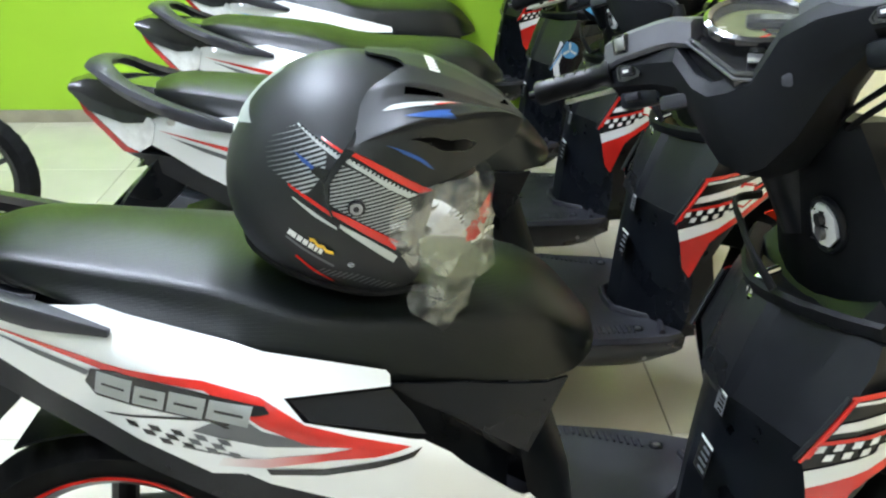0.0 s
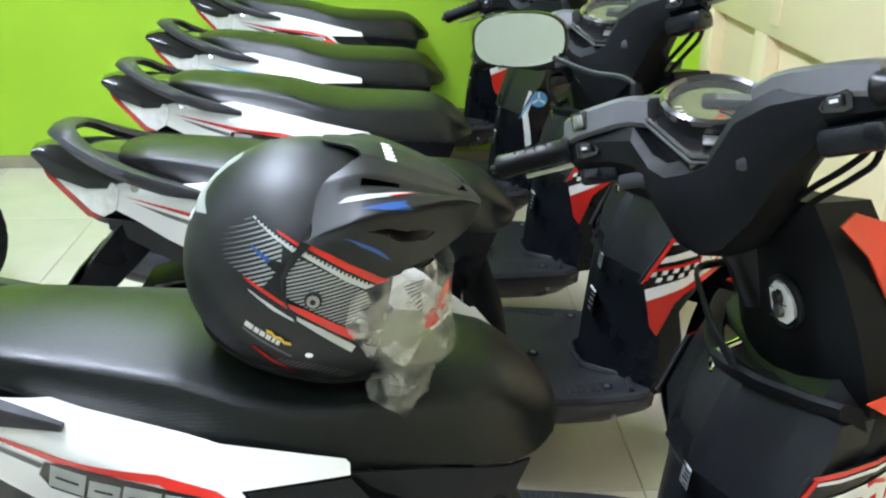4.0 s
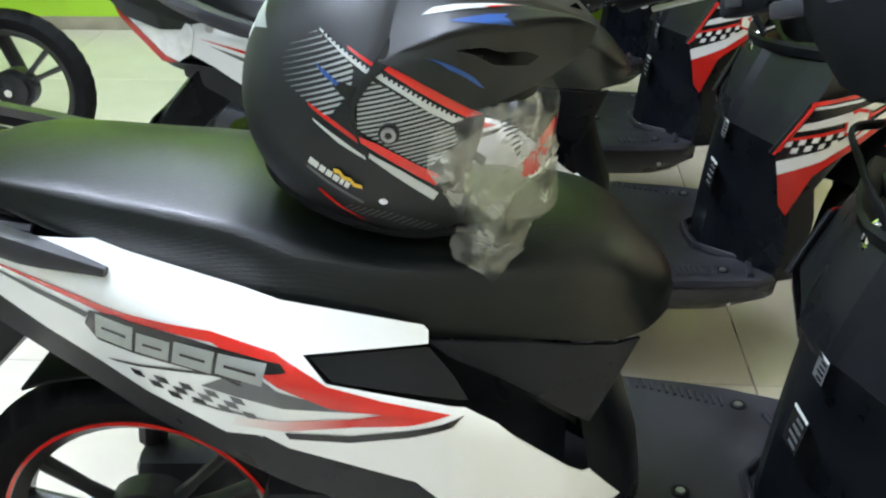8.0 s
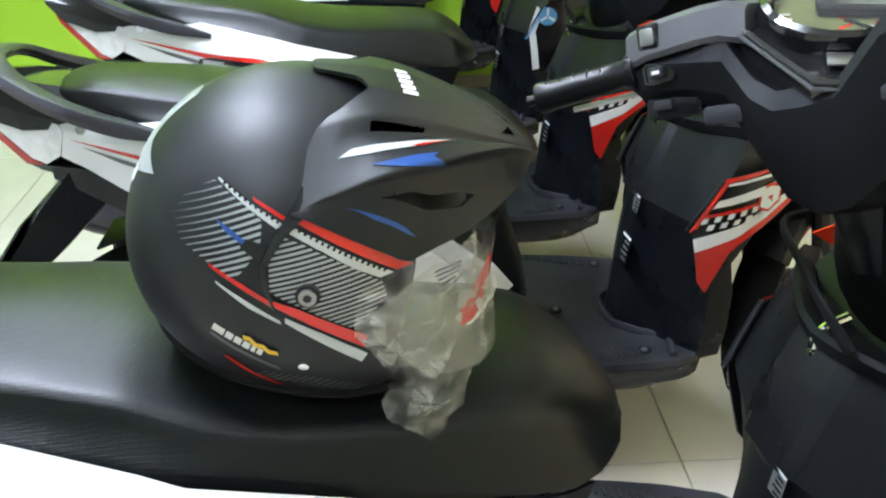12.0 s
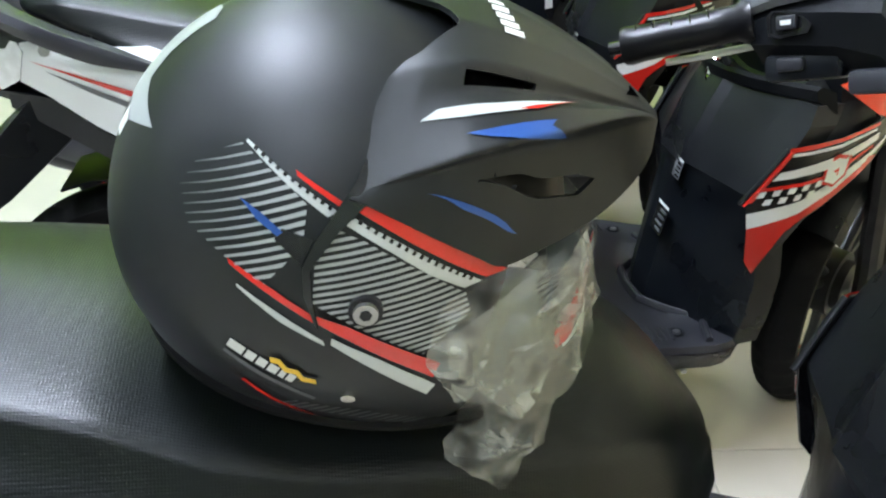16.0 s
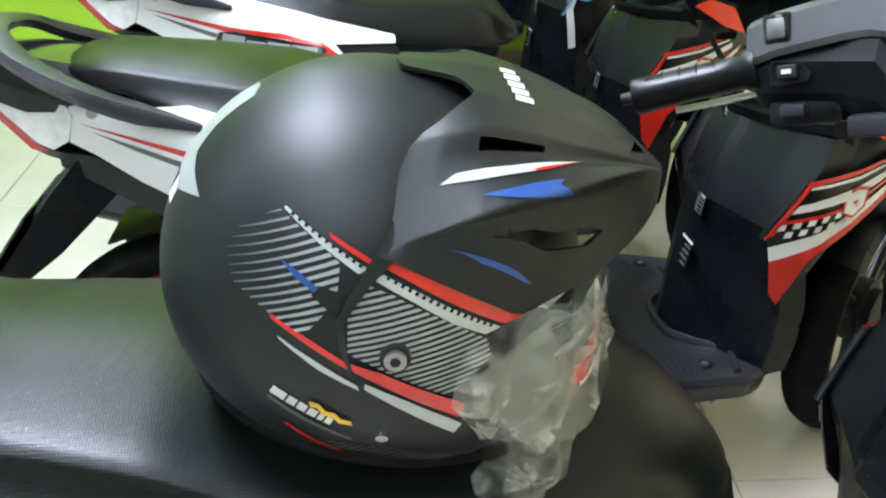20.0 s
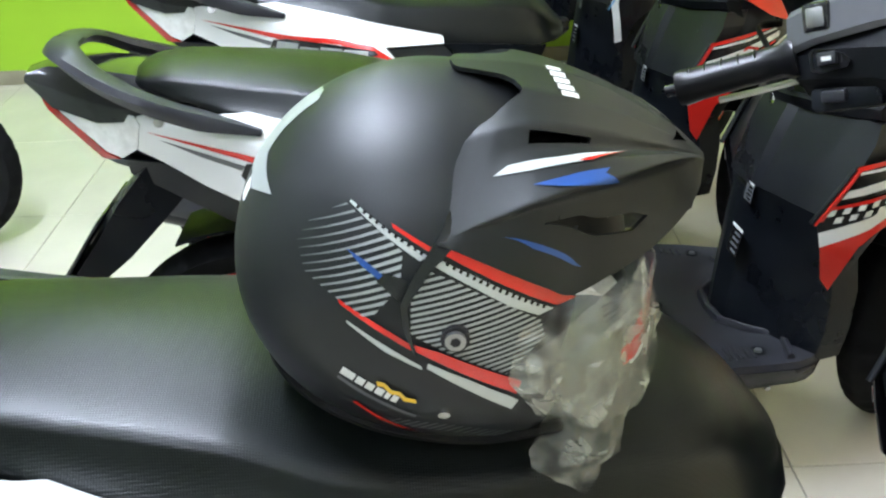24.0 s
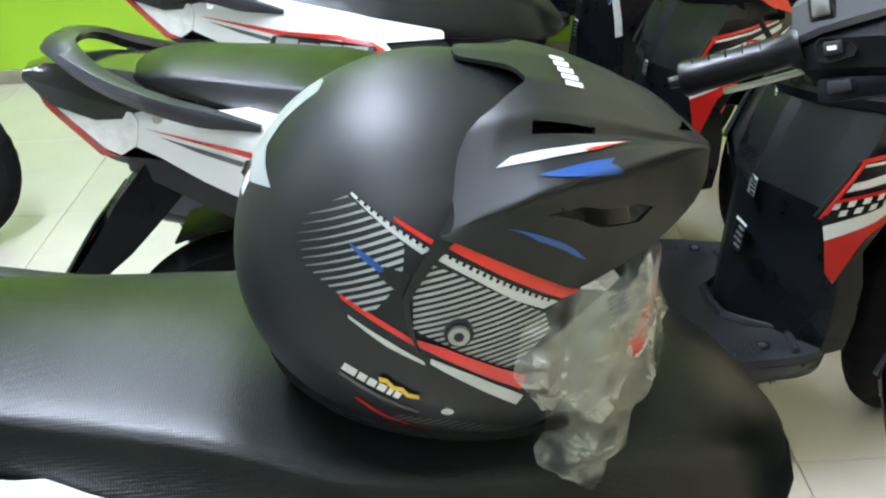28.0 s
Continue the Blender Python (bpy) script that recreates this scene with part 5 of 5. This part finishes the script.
    part("rear_sticker", sheet([(.29, .040), (.20, .046), (.12, .053), (.09, .070), (.075, .097), (.0, .100), (.0, .032), (.09, .032), (.16, .027)], wrap_back, .01), SILVER_S, helmet)
    part("rear_sticker", sheet([(.10, .031), (.15, .026), (.14, .012), (.08, .012)], wrap_back, .01), WHITE_S, helmet)
    # visor pivot and rivet
    sx, sy, sz = on_shell(.004, side)(.011, .0125)
    part("visor_screw", disc((sx, sy, sz), (0, side, 0), .0098, .006, 24), DARKMETAL, helmet)
    part("screw_head", disc((sx, sy + side * .003, sz), (0, side, 0), .0070, .006, 20), ALU, helmet, "bright metal visor screw")
    part("screw_slot", disc((sx, sy + side * .0062, sz), (0, side, 0), .0036, .0008, 6), DARKMETAL, helmet)
    sx, sy, sz = on_shell(.001, side)(.027, -.060)
    part("rivet", disc((sx, sy, sz), (0.1, side, -.4), .0045, .004, 16), CHROME, helmet)
    # graphics on the peak, and a black sheet painted as the nose vent's dark hollow
    s = side
    lay = lambda x, a, s=s: peak_point(x, s * a, .0009)
    part("nose_vent_shade", sheet([(.134, .30), (.1425, .06), (.1500, .19)], lambda x, a, s=s: peak_point(x, s * a, .0007), .004), HOLLOW_SHADE, peak)
    part("peak_flash_white", sheet([(.0045, .568), (.012, .536), (.0435, .540), (.0915, .520), (.057, .584), (.027, .584)], lay, .005), STRIPE_W, peak)
    part("peak_flash_red", sheet([(.054, .578), (.0915, .520), (.0645, .584)], lambda x, a, s=s: peak_point(x, s * a, .0011), .005), RED, peak)
    part("peak_flash_blue", sheet([(.0285, .632), (.0585, .632), (.0765, .634), (.0735, .658), (.0855, .722), (.0615, .696)], lay, .005), BLUE_S, peak)
    part("peak_flash_blue", sheet([(.0195, .843), (.036, .868), (.070, .908), (.080, .930), (.066, .918), (.042, .894)], lay, .005), BLUE_S, peak)
for k in range(5):
    part("badge_bar", sheet([(.0425 - .002 * k, -.205 + .046 * k), (.0555 - .0025 * k, -.197 + .046 * k), (.0553 - .0025 * k, -.160 + .046 * k), (.0423 - .002 * k, -.168 + .046 * k)], lambda x, a: peak_point(x, a, .0008), .02), WHITE_S, peak)
# black sheet under the peak that paints the notch's shade
part("notch_shade_sheet", loft([[tuple(Vector(peak_point(x, a, -.007))) for a in (-.6, -.45, -.3, -.2, -.1, 0, .1, .2, .3, .45, .6)] for x in (.014, .03, .06)], closed=False), HOLLOW_SHADE, helmet)

# clear visor under the peak
def on_visor(b, z, lift=0.0):
    r = radians(b)
    return ((.168 + lift) * math.cos(r) + .45 * max(0, .05 - z), (.145 + lift) * math.sin(r), z - .012 * math.cos(r))


half_span = lambda j: lerp(j, [0, 2, 5, 7, 10], [52, 60, 74, 74, 58])
vis = loft([[on_visor(half_span(j) * (k / 17 - 1), .064 - .10 * j / 10) for k in range(35)] for j in range(11)], closed=False)
thicken(vis, .0015)
part("visor", vis, VISOR, helmet, "clear flip-up visor")
part("visor_red", sheet([(-41, .006), (-42, .018), (-30, .040), (-16, .056), (-5, .059), (-5, .044), (-20, .030), (-33, .008)], lambda b, z: on_visor(b, z, .0008), 5), RED, helmet)
part("visor_white", sheet([(-37, .004), (-38, .008), (-20, .018), (-4, .008), (-4, .004), (-20, .013)], lambda b, z: on_visor(b, z, .0008), 5), WHITE_S, helmet)
for k in range(8):
    part("visor_hatch", sheet([(-52 + 1.2 * k, .058 - .0042 * k), (-42 + .1 * k, .068 - .0052 * k), (-42 + .1 * k, .0658 - .0052 * k), (-52 + 1.2 * k, .0558 - .0042 * k)], lambda b, z: on_visor(b, z, .0008), 5), BLACK_S, helmet)
for k in range(5):
    part("visor_hatch", sheet([(-34 + 2 * k, .000 - .003 * k), (-14, .010 - .004 * k), (-14, .0082 - .004 * k), (-34 + 2 * k, -.0018 - .003 * k)], lambda b, z: on_visor(b, z, .0008), 5), BLACK_S, helmet)

# crumpled plastic bag drawn over the visor
noise.seed_set(7)
rnd = random.Random(5)


BAG_LEFT = smooth_line([(.074, .052, -.122), (.056, .036, -.136), (.047, .014, -.143), (.057, -.010, -.141), (.080, -.032, -.129), (.096, -.052, -.116), (.103, -.086, -.104), (.113, -.103, -.100), (.142, -.108, -.098)])
BAG_RIGHT = smooth_line([(.142, .068, -.050), (.159, .040, -.050), (.171, .014, -.050), (.180, -.013, -.054), (.183, -.038, -.062), (.179, -.062, -.074), (.176, -.084, -.086), (.168, -.103, -.094), (.162, -.114, -.098)])


def bag_sheet(nu, nv, deep, fold, jit, v0=0.0, v1=1.0, u0=0.0, u1=1.0):
    """A crumpled sheet between the bag's two side edges."""
    bm = bmesh.new()
    rows = []
    n = len(BAG_LEFT[0]) - 1
    ends = [[Vector((np.interp(v * n, range(n + 1), L[0]), np.interp(v * n, range(n + 1), L[2]), np.interp(v * n, range(n + 1), L[1]))) for L in (BAG_LEFT, BAG_RIGHT)]
            for v in (v0 + (v1 - v0) * j / nv for j in range(nv + 1))]
    for j, (le, ri) in enumerate(ends):
        row = []
        side = (ri - le).cross(Vector((0, 0, 1))).normalized()
        for i in range(nu + 1):
            u = u0 + (u1 - u0) * i / nu
            p = le.lerp(ri, u) + Vector((0, 0, .018 * math.sin(math.pi * u) * max(0, 1 - 5 * j / nv))) + side * (deep * math.sin(math.pi * u) * (1 - .5 * j / nv))
            r1, r2 = noise.noise(p * 18), noise.noise(p * 44 + Vector((3, 1, 2)))
            p += side * (fold * (.5 - 1.6 * abs(r1)) + fold * .45 * (.5 - 1.6 * abs(r2)))
            p += Vector((rnd.uniform(-jit, jit), rnd.uniform(-jit, jit), rnd.uniform(-jit, jit) * 1.6))
            row.append(bm.verts.new(p))
        rows.append(row)
    for j, (a, b) in enumerate(zip(rows, rows[1:])):
        for i in range(nu):
            if rnd.random() < .5:
                bm.faces.new((a[i], a[i + 1], b[i + 1]))
                bm.faces.new((a[i], b[i + 1], b[i]))
            else:
                bm.faces.new((a[i], a[i + 1], b[i]))
                bm.faces.new((a[i + 1], b[i + 1], b[i]))
    return bm


part("plastic_wrap", bag_sheet(18, 25, .024, .018, .0020), FILM, helmet, "crumpled clear plastic wrapping on the visor", 2)

# ------------------------------------------------------------------ floor
floor = solid("floor", box(X0, X1, Y0, Y1, -.12, -.004), GROUT, "cream glazed square floor tiles with dark joints", "floor", "structure")
TS, GAP = .60, .0022
tile_bm = box(-TS / 2 + GAP / 2, TS / 2 - GAP / 2, -TS / 2 + GAP / 2, TS / 2 - GAP / 2, -.006, 0, .0015, seg=1)
tile_me = finish(tile_bm, "tile", TILE)
ix0, iy0 = .404, 1.970
for i in range(-11, 2):
    for j in range(-9, 5):
        cx, cy = ix0 + (i + .5) * TS, iy0 + (j + .5) * TS
        x0, x1, y0, y1 = max(cx - TS / 2, X0), min(cx + TS / 2, X1), max(cy - TS / 2, Y0), min(cy + TS / 2, Y1)
        if x1 - x0 < .02 or y1 - y0 < .02:
            continue
        t = new("tile", tile_me)
        t.parent = floor
        t.location = ((x0 + x1) / 2, (y0 + y1) / 2, 0)
        t.scale = ((x1 - x0) / TS, (y1 - y0) / TS, 1)
